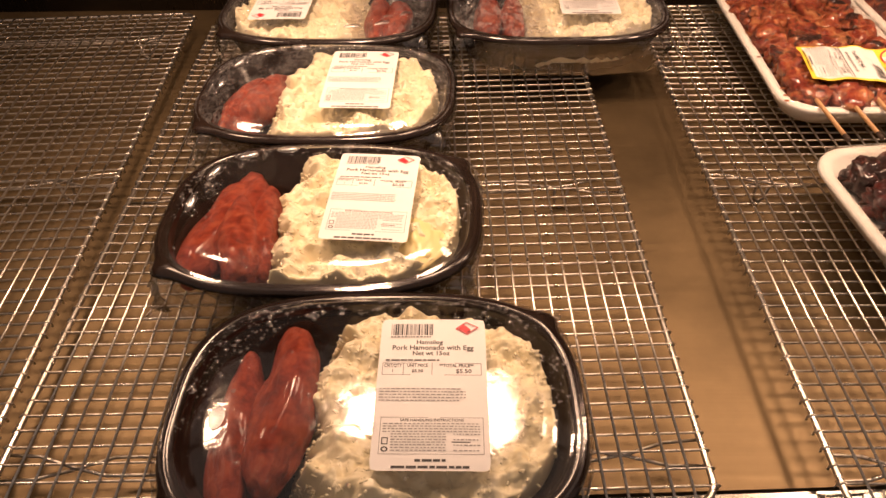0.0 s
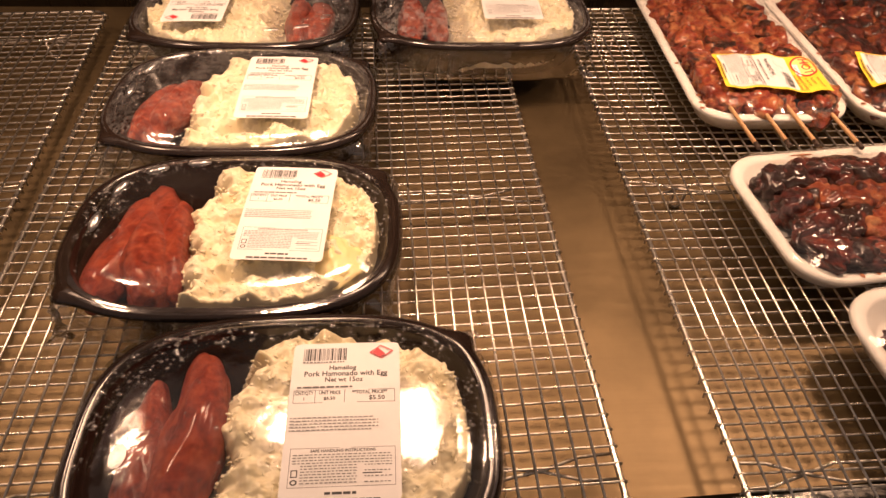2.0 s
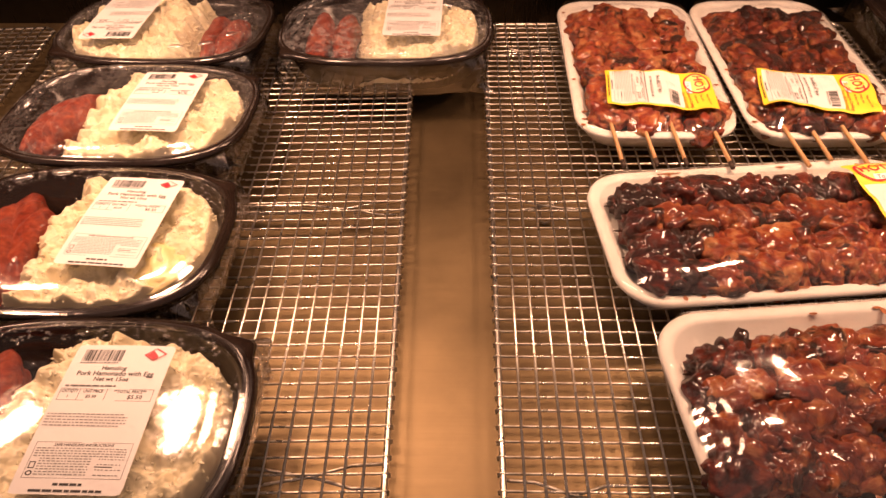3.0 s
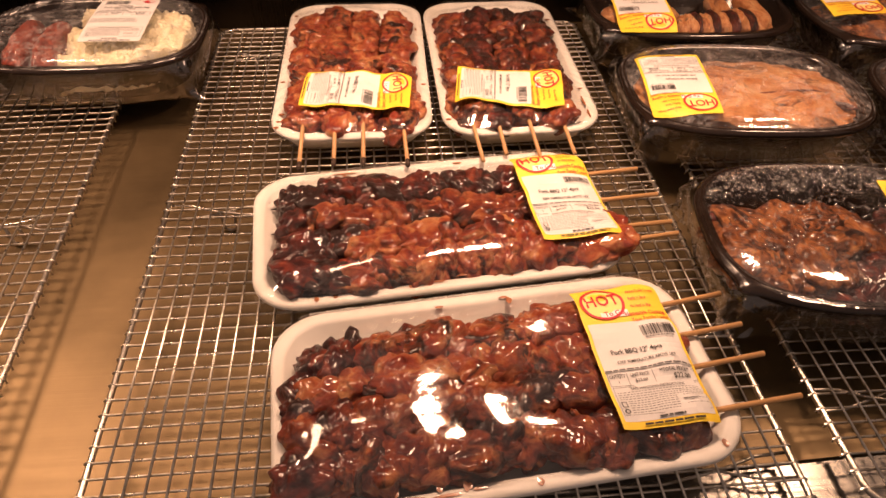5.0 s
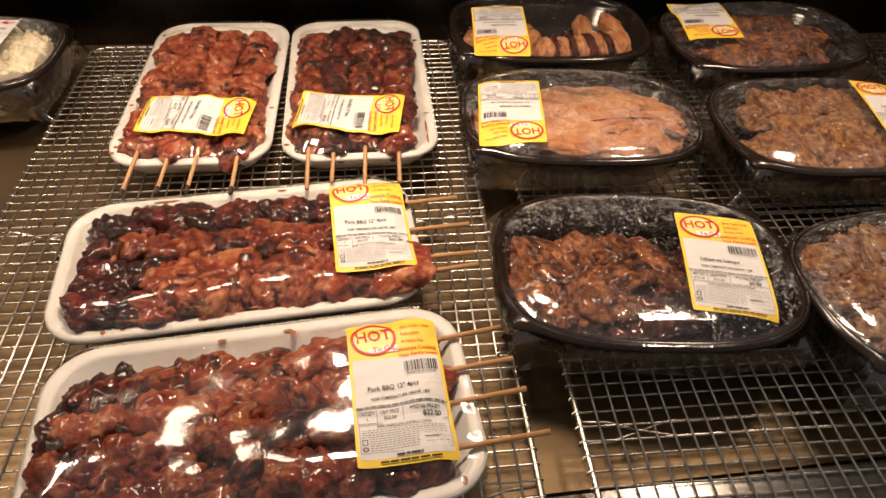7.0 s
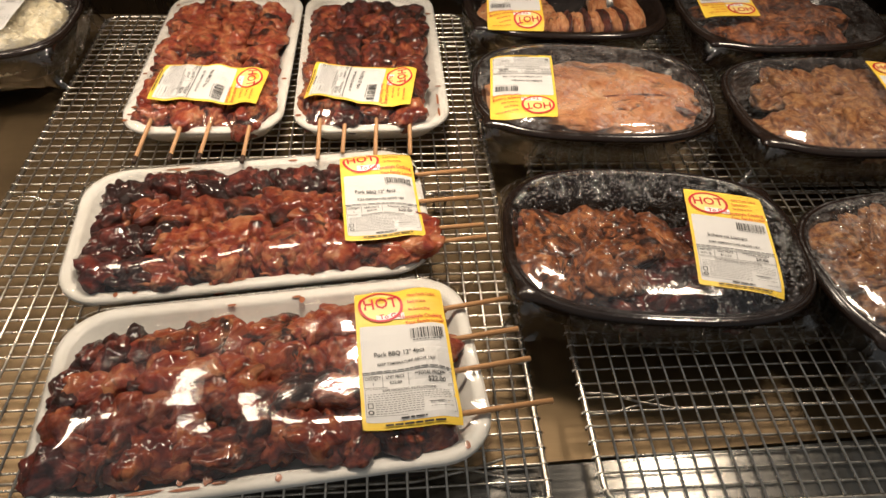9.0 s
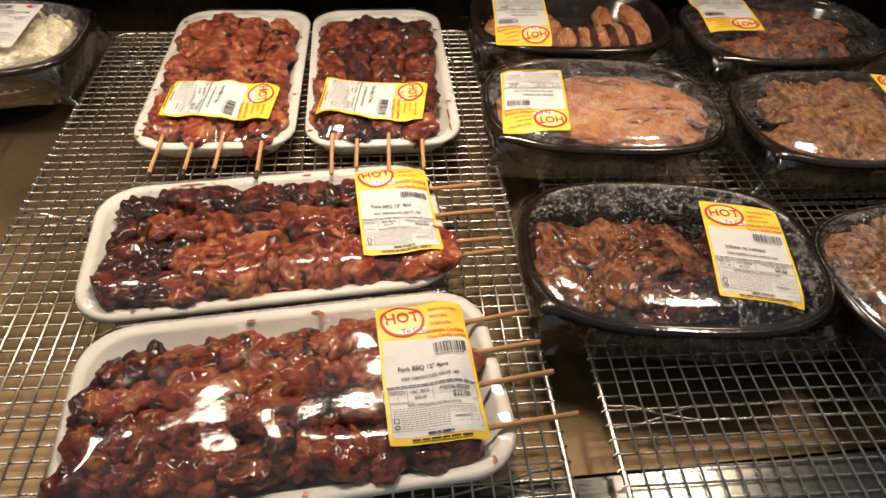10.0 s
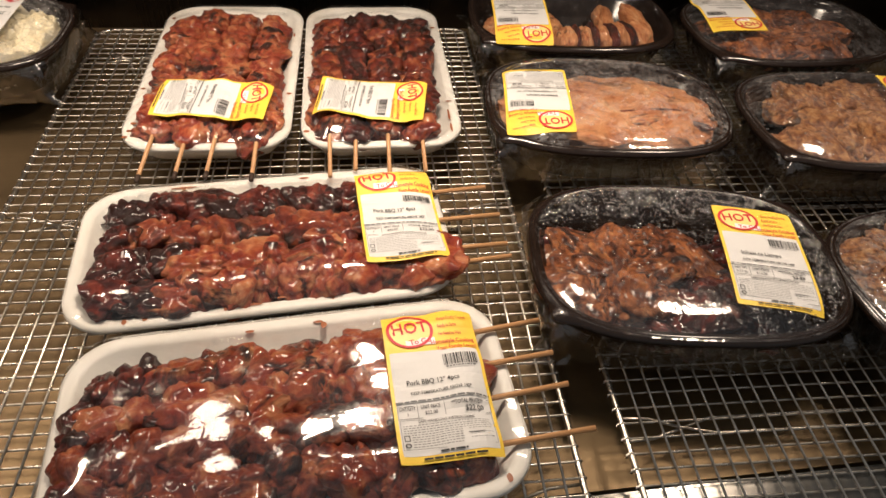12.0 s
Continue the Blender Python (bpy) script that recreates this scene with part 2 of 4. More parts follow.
PAPER = plain("label_paper", (0.68, 0.67, 0.65), 0.55, 0.04)
YELLOW = plain("yellow_card", (0.87, 0.61, 0.03), 0.45, 0.05)
EMBLEM = plain("emblem_yellow", (0.88, 0.72, 0.22), 0.45, 0.04)
INK = plain("black_ink", (0.03, 0.028, 0.027), 0.6, 0.2, 200)
FAINT = plain("faint_ink", (0.13, 0.13, 0.13), 0.6, 0.2, 200)
RED = plain("red_ink", (0.55, 0.025, 0.03), 0.5, 0.1)
WHITE = plain("white_ink", (0.85, 0.84, 0.82), 0.5, 0.03)
YOLK = plain("egg_yolk", (0.86, 0.72, 0.34), 0.35, 0.2, 60, 0.4)
SAUCE = plain("sauce_smear", (0.42, 0.15, 0.05), 0.3, 0.4, 80, 0.5)


def wood_material():
    m, nt, b = material("bamboo")
    v = coords(nt, (6, 400, 400))
    n = noise_tex(nt, v, 1.0, 4, 0.6)
    nt.links.new(ramp(nt, n, [(0.3, (0.36, 0.18, 0.06)), (0.7, (0.62, 0.38, 0.17))]), b.inputs["Base Color"])
    b.inputs["Roughness"].default_value = 0.55
    return m


BAMBOO = wood_material()
CHARRED = plain("scorched_wood", (0.05, 0.025, 0.012), 0.7, 0.4, 90)
SHADE = plain("lamp_shade_metal", (0.30, 0.27, 0.23), 0.35, 0.2)
ROOM = plain("store_paint", (0.30, 0.27, 0.23), 0.8, 0.1, 3)
TILE = plain("store_floor_tile", (0.22, 0.20, 0.17), 0.5, 0.2, 4)


def bulb_material():
    m, nt, b = material("lit_bulb")
    b.inputs["Emission Color"].default_value = (*LAMP_COLOUR, 1)
    b.inputs["Emission Strength"].default_value = 30
    return m


BULB = bulb_material()

# ---- mesh helpers ----


def mesh_of(name, verts, faces, mats, smooth=True):
    me = bpy.data.meshes.new(name)
    me.from_pydata([tuple(v) for v in verts], [], faces)
    for mt in mats if isinstance(mats, (list, tuple)) else [mats]:
        me.materials.append(mt)
    if smooth:
        me.polygons.foreach_set("use_smooth", [True] * len(me.polygons))
    me.update()
    return me


def link(name, me, parent=None, m=None, label=""):
    ob = new(name, me)
    ob.parent = parent
    if m is not None:
        ob.matrix_basis = m
    return tagged(ob, label)


def part(name, bm, mat, parent, label="", smooth=True):
    me = bpy.data.meshes.new(name)
    bmesh.ops.recalc_face_normals(bm, faces=bm.faces)
    bm.to_mesh(me)
    bm.free()
    me.materials.append(mat)
    if smooth:
        me.polygons.foreach_set("use_smooth", [True] * len(me.polygons))
    return link(name, me, parent, None, label)


def box_bm(x0, x1, y0, y1, z0, z1, bevel=0.0):
    bm = bmesh.new()
    bmesh.ops.create_cube(bm, size=1.0)
    for v in bm.verts:
        v.co = Vector((x0 if v.co.x < 0 else x1, y0 if v.co.y < 0 else y1, z0 if v.co.z < 0 else z1))
    if bevel:
        bmesh.ops.bevel(bm, geom=bm.edges[:], offset=bevel, segments=2, affect="EDGES")
    return bm


def tube(path, radius, sides=6, closed=False):
    """Verts and faces of a tube along a list of points."""
    pts = [Vector(p) for p in path]
    n = len(pts)
    verts, faces = [], []
    for i, p in enumerate(pts):
        a = pts[(i - 1) % n] if closed or i else p
        b = pts[(i + 1) % n] if closed or i < n - 1 else p
        d = (b - a).normalized()
        side = d.cross(Vector((0, 0, 1)))
        if side.length < 1e-4:
            side = Vector((1, 0, 0))
        side.normalize()
        up = side.cross(d)
        for k in range(sides):
            ang = 2 * math.pi * k / sides
            verts.append(p + radius * (math.cos(ang) * side + math.sin(ang) * up))
    for i in range(n if closed else n - 1):
        j = (i + 1) % n
        for k in range(sides):
            k2 = (k + 1) % sides
            faces.append((i * sides + k, i * sides + k2, j * sides + k2, j * sides + k))
    if not closed:
        faces.append(tuple(range(sides))[::-1])
        faces.append(tuple((n - 1) * sides + k for k in range(sides)))
    return verts, faces


def joined(pieces):
    verts, faces = [], []
    for v, f in pieces:
        o = len(verts)
        verts += v
        faces += [tuple(i + o for i in face) for face in f]
    return verts, faces


def superellipse(theta, a, b, n):
    c, s = math.cos(theta), math.sin(theta)
    return a * math.copysign(abs(c) ** (2 / n), c), b * math.copysign(abs(s) ** (2 / n), s)


def loft(rings, closed_end=True):
    """Faces between rings of equal length; the last ring is closed by a fan if asked for."""
    m = len(rings[0])
    verts = [p for ring in rings for p in ring]
    faces = []
    for i in range(len(rings) - 1):
        for k in range(m):
            k2 = (k + 1) % m
            faces.append((i * m + k, i * m + k2, (i + 1) * m + k2, (i + 1) * m + k))
    if closed_end:
        last = (len(rings) - 1) * m
        mid = sum((Vector(verts[last + k]) for k in range(m)), Vector()) / m
        verts.append(mid)
        for k in range(m):
            faces.append((last + k, last + (k + 1) % m, len(verts) - 1))
    return verts, faces


def fbm(x, y, z, octaves=4):
    return noise.fractal(Vector((x, y, z)), 1.0, 2.0, octaves)


# ---- printed labels (millimetres, origin at the middle) ----
text_cache = {}


def text_shape(body, size, align="CENTER", wide=1.0):
    key = (body, size, align, wide)
    if key not in text_cache:
        cu = bpy.data.curves.new("print", "FONT")
        cu.body, cu.size, cu.align_x, cu.align_y, cu.resolution_u = body, size, align, "CENTER", 2
        cu.offset = 0.013 * size
        ob = new("print", cu)
        dg = bpy.context.evaluated_depsgraph_get()
        me = bpy.data.meshes.new_from_object(ob.evaluated_get(dg))
        verts = [(v.co.x * wide, v.co.y) for v in me.vertices]
        faces = [tuple(p.vertices) for p in me.polygons]
        bpy.data.objects.remove(ob)
        bpy.data.curves.remove(cu)
        bpy.data.meshes.remove(me)
        text_cache[key] = (verts, faces)
    return text_cache[key]


def text_at(body, x, y, size, align="CENTER", wide=1.0, turn=0.0):
    v, f = text_shape(body, size, align, wide)
    c, s = math.cos(radians(turn)), math.sin(radians(turn))
    return [(x + a * c - b * s, y + a * s + b * c) for a, b in v], f


def rect(x0, x1, y0, y1):
    return [(x0, y0), (x1, y0), (x1, y1), (x0, y1)], [(0, 1, 2, 3)]


def outline(x0, x1, y0, y1, w=0.25):
    return joined([rect(x0, x1, y1 - w, y1), rect(x0, x1, y0, y0 + w), rect(x0, x0 + w, y0, y1), rect(x1 - w, x1, y0, y1)])


def bars(rng, x0, x1, y, high, word=3.0):
    """A line of writing too small to read: a row of short bars."""
    out, x = [], x0
    while x < x1 - 0.5:
        w = min(rng.uniform(0.5, 1.5) * word, x1 - x)
        out.append(rect(x, x + w, y - high / 2, y + high / 2))
        x += w + rng.uniform(0.5, 0.9)
    return joined(out)


def barcode(rng, x0, x1, y0, y1):
    out, x = [], x0
    while x < x1:
        w = rng.choice((0.3, 0.3, 0.6, 0.9))
        out.append(rect(x, min(x + w, x1), y0, y1))
        x += w + rng.choice((0.35, 0.35, 0.7))
    return joined(out)


def card(w, h, r=2.5, nx=16, ny=24, cx=0.0, cy=0.0):
    verts = []
    for j in range(ny + 1):
        for i in range(nx + 1):
            x, y = (i / nx - 0.5) * w, (j / ny - 0.5) * h
            ex, ey = abs(x) - (w / 2 - r), abs(y) - (h / 2 - r)
            if ex > 0 and ey > 0 and math.hypot(ex, ey) > r:
                k = r / math.hypot(ex, ey)
                x, y = math.copysign(w / 2 - r + ex * k, x), math.copysign(h / 2 - r + ey * k, y)
            verts.append((x + cx, y + cy))
    faces = [(j * (nx + 1) + i, j * (nx + 1) + i + 1, (j + 1) * (nx + 1) + i + 1, (j + 1) * (nx + 1) + i) for j in range(ny) for i in range(nx)]
    return verts, faces


def ellipse(cx, cy, a, b, inner=None, n=40):
    if inner is None:
        v = [(cx, cy)] + [(cx + a * math.cos(2 * math.pi * k / n), cy + b * math.sin(2 * math.pi * k / n)) for k in range(n)]
        return v, [(0, 1 + k, 1 + (k + 1) % n) for k in range(n)]
    v = []
    for k in range(n):
        c, s = math.cos(2 * math.pi * k / n), math.sin(2 * math.pi * k / n)
        v += [(cx + a * c, cy + b * s), (cx + inner * a * c, cy + inner * b * s)]
    return v, [(2 * k, 2 * ((k + 1) % n), 2 * ((k + 1) % n) + 1, 2 * k + 1) for k in range(n)]


def table_block(rng, top, left, right, head, values, big):
    """The boxed price row; head and values are the words of its three columns."""
    w = right - left
    c1, c2 = left + 0.21 * w, left + 0.50 * w
    ink = [outline(left, right, top - 8.4, top), rect(c1, c1 + 0.25, top - 8.4, top), rect(c2, c2 + 0.25, top - 8.4, top)]
    for word, x, wide in zip(head, ((left + c1) / 2, (c1 + c2) / 2, (c2 + right) / 2), (0.72, 0.72, 0.80)):
        ink.append(text_at(word, x, top - 2.0, 3.2, wide=wide))
    for word, x, size in zip(values, ((left + c1) / 2, (c1 + c2) / 2, (c2 + right) / 2 + 4), (2.9, 2.9, big)):
        ink.append(text_at(word, x, top - 5.8, size))
    return ink


def handling_block(rng, top, bottom, left, right):
    ink = [outline(left, right, bottom, top, 0.2), text_at("SAFE HANDLING INSTRUCTIONS", (left + right) / 2, top - 1.8, 2.3)]
    faint, y, k = [], top - 4.0, 0
    while y > bottom + 1.2:
        x0 = left + (1.5 if k < 4 else 6)
        x1 = right - (2 if k < 4 else 20)
        faint.append(bars(rng, x0, x1, y, 0.42, 1.6))
        if k >= 4 and k % 2 == 0:
            faint.append(bars(rng, right - 16, right - 2, y, 0.42, 1.4))
        y -= 1.55
        k += 1
    ink += [outline(left + 1.2, left + 4.6, bottom + 5.5, bottom + 9.5, 0.5), ellipse(left + 3, bottom + 2.8, 1.9, 1.5, 0.6, 12), rect(right - 17, right - 7, bottom + 6.6, bottom + 7.1)]
    return ink, faint


def white_label(seed):
    rng = random.Random(seed)
    ink = [barcode(rng, -25, 0.5, 37, 46), text_at("Hamsilog", -2, 31.5, 4.4, wide=0.95), text_at("Pork Hamonado with Egg", 0, 27.4, 5.0, wide=0.92), text_at("Net wt 15oz", -1, 23.2, 4.4, wide=0.95)]
    ink += table_block(rng, 16.4, -28.5, 28, ("CNT/QTY", "UNIT PRICE", "**TOTAL PRICE**"), ("1", "$5.50", "$5.50"), 4.0)
    block, faint = handling_block(rng, -19.5, -41, -27, 28)
    ink += block
    faint += [bars(rng, -25, -1, 35.6, 0.9, 1.2), bars(rng, -27, 4, 18.2, 1.0, 3.5)]
    faint += [bars(rng, -29, rng.uniform(16, 20), -1.5 - 1.9 * k, 0.5, 1.8) for k in range(5)]
    ink += [bars(rng, -8, 8, -44.4, 1.4, 4), bars(rng, -20, 21, -48, 1.4, 5)]
    red = [([(18.2, 45.6), (15.0, 42.0), (20.0, 38.8), (22.6, 41.0), (20.4, 43.4)], [(0, 1, 2, 3, 4)])]
    diamond = [([(19.8, 47.6), (27.4, 43.2), (20.4, 37.6), (13.2, 42), (19.8, 46.9), (26.2, 43.2), (20.4, 38.4), (14.4, 42)], [(0, 1, 5, 4), (1, 2, 6, 5), (2, 3, 7, 6), (3, 0, 4, 7)])]
    return [("label", card(62, 100), PAPER, "white printed price label"), ("printed_text", joined(ink), INK, "black printed writing"), ("fine_print", joined(faint), FAINT, ""), ("emblem", joined(red + diamond), RED, "red diamond emblem")]


def yellow_label(seed, title, head, values):
    rng = random.Random(seed)
    ink = [barcode(rng, 5, 27, 8.5, 16.5), text_at(title, -4, -1.6, 4.9, wide=0.86), text_at("KEEP TEMPERATURE ABOVE 140F", 0, -9, 3.0, wide=0.86)]
    ink += table_block(rng, -16.4, -28.5, 28.5, head, values, 4.2)
    block, faint = handling_block(rng, -25.6, -45.2, -28, 28)
    ink += block + [bars(rng, -7, 9, -47, 1.0, 4), bars(rng, -17, 21, -50.4, 1.1, 5)]
    faint += [bars(rng, 6, 26, 7.2, 0.8, 1.2), bars(rng, -29, 29, -14.4, 1.0, 4)]
    red = [ellipse(-13.2, 36.6, 15.6, 13.0, 0.87), text_at("HOT", -13.2, 38.2, 12.5, wide=0.92, turn=5), text_at("Homestyle Cooking", 14, 27.6, 4.5, wide=0.80, turn=4), text_at("Your Family Loves!", 16, 22.6, 4.5, wide=0.78, turn=4)]
    red += [text_at(w, 5.5, y, 3.1, "LEFT", 0.68, 3) for w, y in (("Always Freshly Cooked", 43.8), ("Ready to Serve", 38.4), ("No Need to Wait", 33))]
    go = [rect(-17, 2.5, 25.6, 31.0)]
    red += [text_at("To Go", -7.2, 28.3, 5.4, turn=6)]
    return [("label", card(62, 105, 1.2), YELLOW, "yellow and white printed price label"), ("white_panel", card(57.5, 69.5, 1.0, 14, 18, 0, -13.6), PAPER, "white paper panel"),
            ("emblem_disc", ellipse(-13.2, 36.6, 14.4, 11.9), EMBLEM, "yellow disc"), ("go_panel", joined(go), WHITE, ""),
            ("red_print", joined(red), RED, "red printed writing"), ("printed_text", joined(ink), INK, "black printed writing"), ("fine_print", joined(faint), FAINT, "")]


PRICE_HEAD = ("CNT/QTY", "UNIT PRICE", "**TOTAL PRICE**")
WEIGHT_HEAD = ("NET WT", "UNIT PRICE", "**TOTAL PRICE**")


def stick_label(parent, sheets, m, height):
    """Lays a label's sheets on a package: m turns the label into the package's own axes, height is the surface that it clings to."""
    first = None
    for k, (name, (verts, faces), mat, words) in enumerate(sheets):
        out = []
        for x, y in verts:
            p = m @ Vector((x / 1000, y / 1000, 0))
            out.append((p.x, p.y, height(p.x, p.y) + 0.0007 + 0.00022 * k))
        ob = link(name, mesh_of(name, out, faces, mat, k == 0), first or parent, None, words)
        first = first or ob
        if name == "fine_print":
            tagged(ob, kind="stuff")


# ---- the warming case ----
def structure(name, bm, mat, label):
    return tagged(part(name, bm, mat, None, "", False), label, name.split("_")[0], "", "structure")


DECK_Z = -0.030


def skewed(bm, at, gap):
    """Lets the edge that lies at y = at follow the slightly slanting front joint of the deck."""
    for v in bm.verts:
        if abs(v.co.y - at) < 0.006:
            v.co.y += 0.2405 - gap - at + (v.co.x - 0.74) * 0.043
    return bm


structure("deck_floor", skewed(box_bm(-1.2, 1.7, 0.245, 0.905, DECK_Z - 0.02, DECK_Z), 0.245, -0.004), DECK, "brushed stainless steel deck under the racks")
structure("front_ledge", skewed(box_bm(-1.2, 1.7, 0.06, 0.238, -0.06, -0.016, 0.003), 0.238, 0.004), LEDGE, "polished stainless steel ledge along the front of the case")
structure("wall_back", box_bm(-1.2, 1.7, 0.905, 0.93, -0.06, 0.80), PANEL, "dark glossy rear panel of the warming case")
structure("wall_left", box_bm(-1.225, -1.2, 0.06, 0.93, -0.06, 0.80), PANEL, "dark side panel of the warming case")
structure("wall_right", box_bm(1.7, 1.725, 0.06, 0.93, -0.06, 0.80), PANEL, "dark side panel of the warming case")
structure("plinth_front", box_bm(-1.225, 1.725, 0.055, 0.09, -0.95, -0.061), ROOM, "painted plinth under the case")
structure("plinth_base", box_bm(-1.225, 1.725, 0.091, 0.93, -0.95, -0.061), ROOM, "painted body of the case under the deck")
structure("floor", box_bm(-1.6, 2.1, -1.2, 1.2, -1.0, -0.951), TILE, "grey tiled shop floor")
tagged(part("lamp_rail", box_bm(-1.2, 1.7, LAMP_Y - 0.02, LAMP_Y + 0.02, LAMP_Z + 0.078, LAMP_Z + 0.11, 0.004), SHADE, None, "", False), "slim metal rail that carries the heat lamps", "rail", "", "structure")


def heat_lamp(x, tilt):
    lamp = tagged(new("heat_lamp"), "unseen metal heat lamp with a glowing bulb over the case", "heat lamp", "heat lamps over the case")
    lamp.matrix_basis = pose(x, LAMP_Y, LAMP_Z, tilt)
    rings = [[(r * math.cos(2 * math.pi * k / 32), r * math.sin(2 * math.pi * k / 32), z) for k in range(32)] for r, z in ((0.078, -0.03), (0.074, 0.0), (0.06, 0.03), (0.03, 0.055), (0.018, 0.08))]
    link("shade", mesh_of("shade", *loft(rings), SHADE), lamp)
    rings = [[(r * math.cos(2 * math.pi * k / 24), r * math.sin(2 * math.pi * k / 24), z) for k in range(24)] for r, z in ((0.02, 0.045), (0.05, 0.02), (0.056, 0.006), (0.052, 0.001))]
    link("bulb", mesh_of("bulb", *loft(rings), BULB), lamp, None, "glowing bulb")


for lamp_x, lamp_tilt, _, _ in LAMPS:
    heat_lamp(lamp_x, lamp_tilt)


# ---- wire racks ----
def wire_rack(x0, x1, y0, y1, turn, words, first=0.035):
    w, d = x1 - x0, y1 - y0
    rack = tagged(new("wire_rack"), words, "wire rack", "wire racks on the deck")
    rack.matrix_basis = pose((x0 + x1) / 2, (y0 + y1) / 2, 0, 0, 0, turn)
    rng = random.Random(int(x0 * 1000))
    r, path = 0.016, []
    for cx, cy, a0 in ((w / 2 - r, d / 2 - r, 0), (-w / 2 + r, d / 2 - r, 90), (-w / 2 + r, -d / 2 + r, 180), (w / 2 - r, -d / 2 + r, 270)):
        path += [(cx + r * math.cos(radians(a0 + 15 * k)), cy + r * math.sin(radians(a0 + 15 * k)), -0.0022) for k in range(7)]
    link("frame", mesh_of("frame", *tube(path, 0.0022, 8, True), WIRE), rack)
    n = round((w - 0.012) / 0.0127)
    long_me = mesh_of("long_wire", *tube([(0, -d / 2 + 0.001, 0), (0.0004, -d / 6, 0.0003), (-0.0003, d / 5, -0.0002), (0, d / 2 - 0.001, 0)], 0.00095), WIRE)
    for k in range(1, n):
        link("long_wire", long_me, rack, pose(-w / 2 + w * k / n + rng.uniform(-0.0005, 0.0005), 0, 0.0002))
    m = round((d - 0.01) / 0.0114)
    cross_me = mesh_of("cross_wire", *tube([(-w / 2 - 0.0026, 0, -0.0045), (-w / 2 - 0.003, 0, -0.0012), (-w / 2 - 0.0012, 0, 0.0006), (-w / 2 + 0.003, 0, -0.0006), (-w / 6, 0.0005, -0.0014), (w / 5, -0.0004, -0.0009), (w / 2 - 0.003, 0, -0.0006), (w / 2 + 0.0012, 0, 0.0006), (w / 2 + 0.003, 0, -0.0012), (w / 2 + 0.0026, 0, -0.0045)], 0.00095), WIRE)
    for k in range(1, m):
        link("cross_wire", cross_me, rack, pose(0, -d / 2 + d * k / m + rng.uniform(-0.0006, 0.0006), -0.0008))
    for y in (-d / 2 + first, -0.016, d / 2 - 0.06):
        a = [(-w / 2, y + 0.008, -0.004), (-w / 2 + 0.020, y + 0.007, -0.0045), (-w / 2 + 0.042, y, -0.006), (-w / 2 + 0.066, y - 0.007, -0.0045), (w / 2 - 0.085, y - 0.007, -0.0045), (w / 2 - 0.045, y, -0.0045), (w / 2 - 0.022, y + 0.007, -0.0045), (w / 2, y + 0.008, -0.004)]
        link("support_wire", mesh_of("support_wire", *tube(a, 0.0012), WIRE), rack)
        b = [(px, 2 * y - py, pz - 0.003) for px, py, pz in a]
        link("support_wire", mesh_of("support_wire", *tube(b, 0.0012), WIRE), rack)
        for x in (-w / 2 + 0.05, w / 2 - 0.05):
            leg = [(x - 0.006, y, -0.006), (x - 0.005, y, DECK_Z + 0.004), (x, y, DECK_Z + 0.0016), (x + 0.005, y, DECK_Z + 0.004), (x + 0.006, y, -0.006)]
            if y > -d / 2 + 0.1:
                link("foot", mesh_of("foot", *tube(leg, 0.0015), WIRE), rack)
    return rack


wire_rack(-0.735, -0.300, 0.19, 0.822, 3.6, "bare chrome wire cooling rack on the steel deck")
wire_rack(-0.277, 0.152, 0.19, 0.815, 1.9, "chrome wire cooling rack under the rice meals")
wire_rack(0.233, 0.672, 0.19, 0.845, 0.6, "chrome wire cooling rack under the pork skewers")
wire_rack(0.712, 1.150, 0.195, 0.84, 0.0, "chrome wire cooling rack under the grilled belly packs", 0.078)
wire_rack(1.20, 1.62, 0.195, 0.84, 0.0, "bare chrome wire cooling rack at the end of the deck")


# ---- food shapes ----
def lump(seed, amp=0.22, fold=0.16, div=4, long=1.0, rough=0.07):
    """A unit lump of cooked meat."""
    bm = bmesh.new()
    bmesh.ops.create_icosphere(bm, subdivisions=div, radius=1.0)
    o = seed * 7.31
    for v in bm.verts:
        unit = v.co.copy()
        p = Vector((unit.x * long, unit.y, unit.z))
        a = noise.noise(p * 0.9 + Vector((o, 0, 0))) * amp * 1.5
        f = 1 - abs(noise.noise(p * 1.7 + Vector((0, o, 3)))) * 2
        g = fbm(p.x * 3 + o, p.y * 3, p.z * 3, 3) * rough
        v.co = unit * (1 + a - fold * max(0, f) ** 2 + g)
    me = bpy.data.meshes.new("meat")
    bm.to_mesh(me)
    bm.free()
    me.polygons.foreach_set("use_smooth", [True] * len(me.polygons))
    return me


def lump_pool(count, mat, base, amp, fold, long=1.0, rough=0.07):
    pool = []
    for k in range(count):
        me = lump(base + k, amp, fold, 4, long, rough)
        me.materials.append(mat)
        pool.append(me)
    return pool


BBQ_POOL = lump_pool(20, BBQ, 10, 0.34, 0.22, 1.0, 0.13)
LIEMPO_POOL = lump_pool(9, LIEMPO, 40, 0.24, 0.12, 1.0, 0.16)
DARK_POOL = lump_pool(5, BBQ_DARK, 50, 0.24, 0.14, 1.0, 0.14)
PALE_POOL = lump_pool(6, PALE, 60, 0.26, 0.16, 1.0, 0.15)
SLAB_POOL = lump_pool(4, SLAB, 70, 0.18, 0.10, 1.6, 0.12)
HAM_POOL = lump_pool(6, HAM, 80, 0.22, 0.07, 1.5, 0.045)
EGG_MESH = lump_pool(1, YOLK, 97, 0.22, 0.10, 1.0, 0.18)[0]


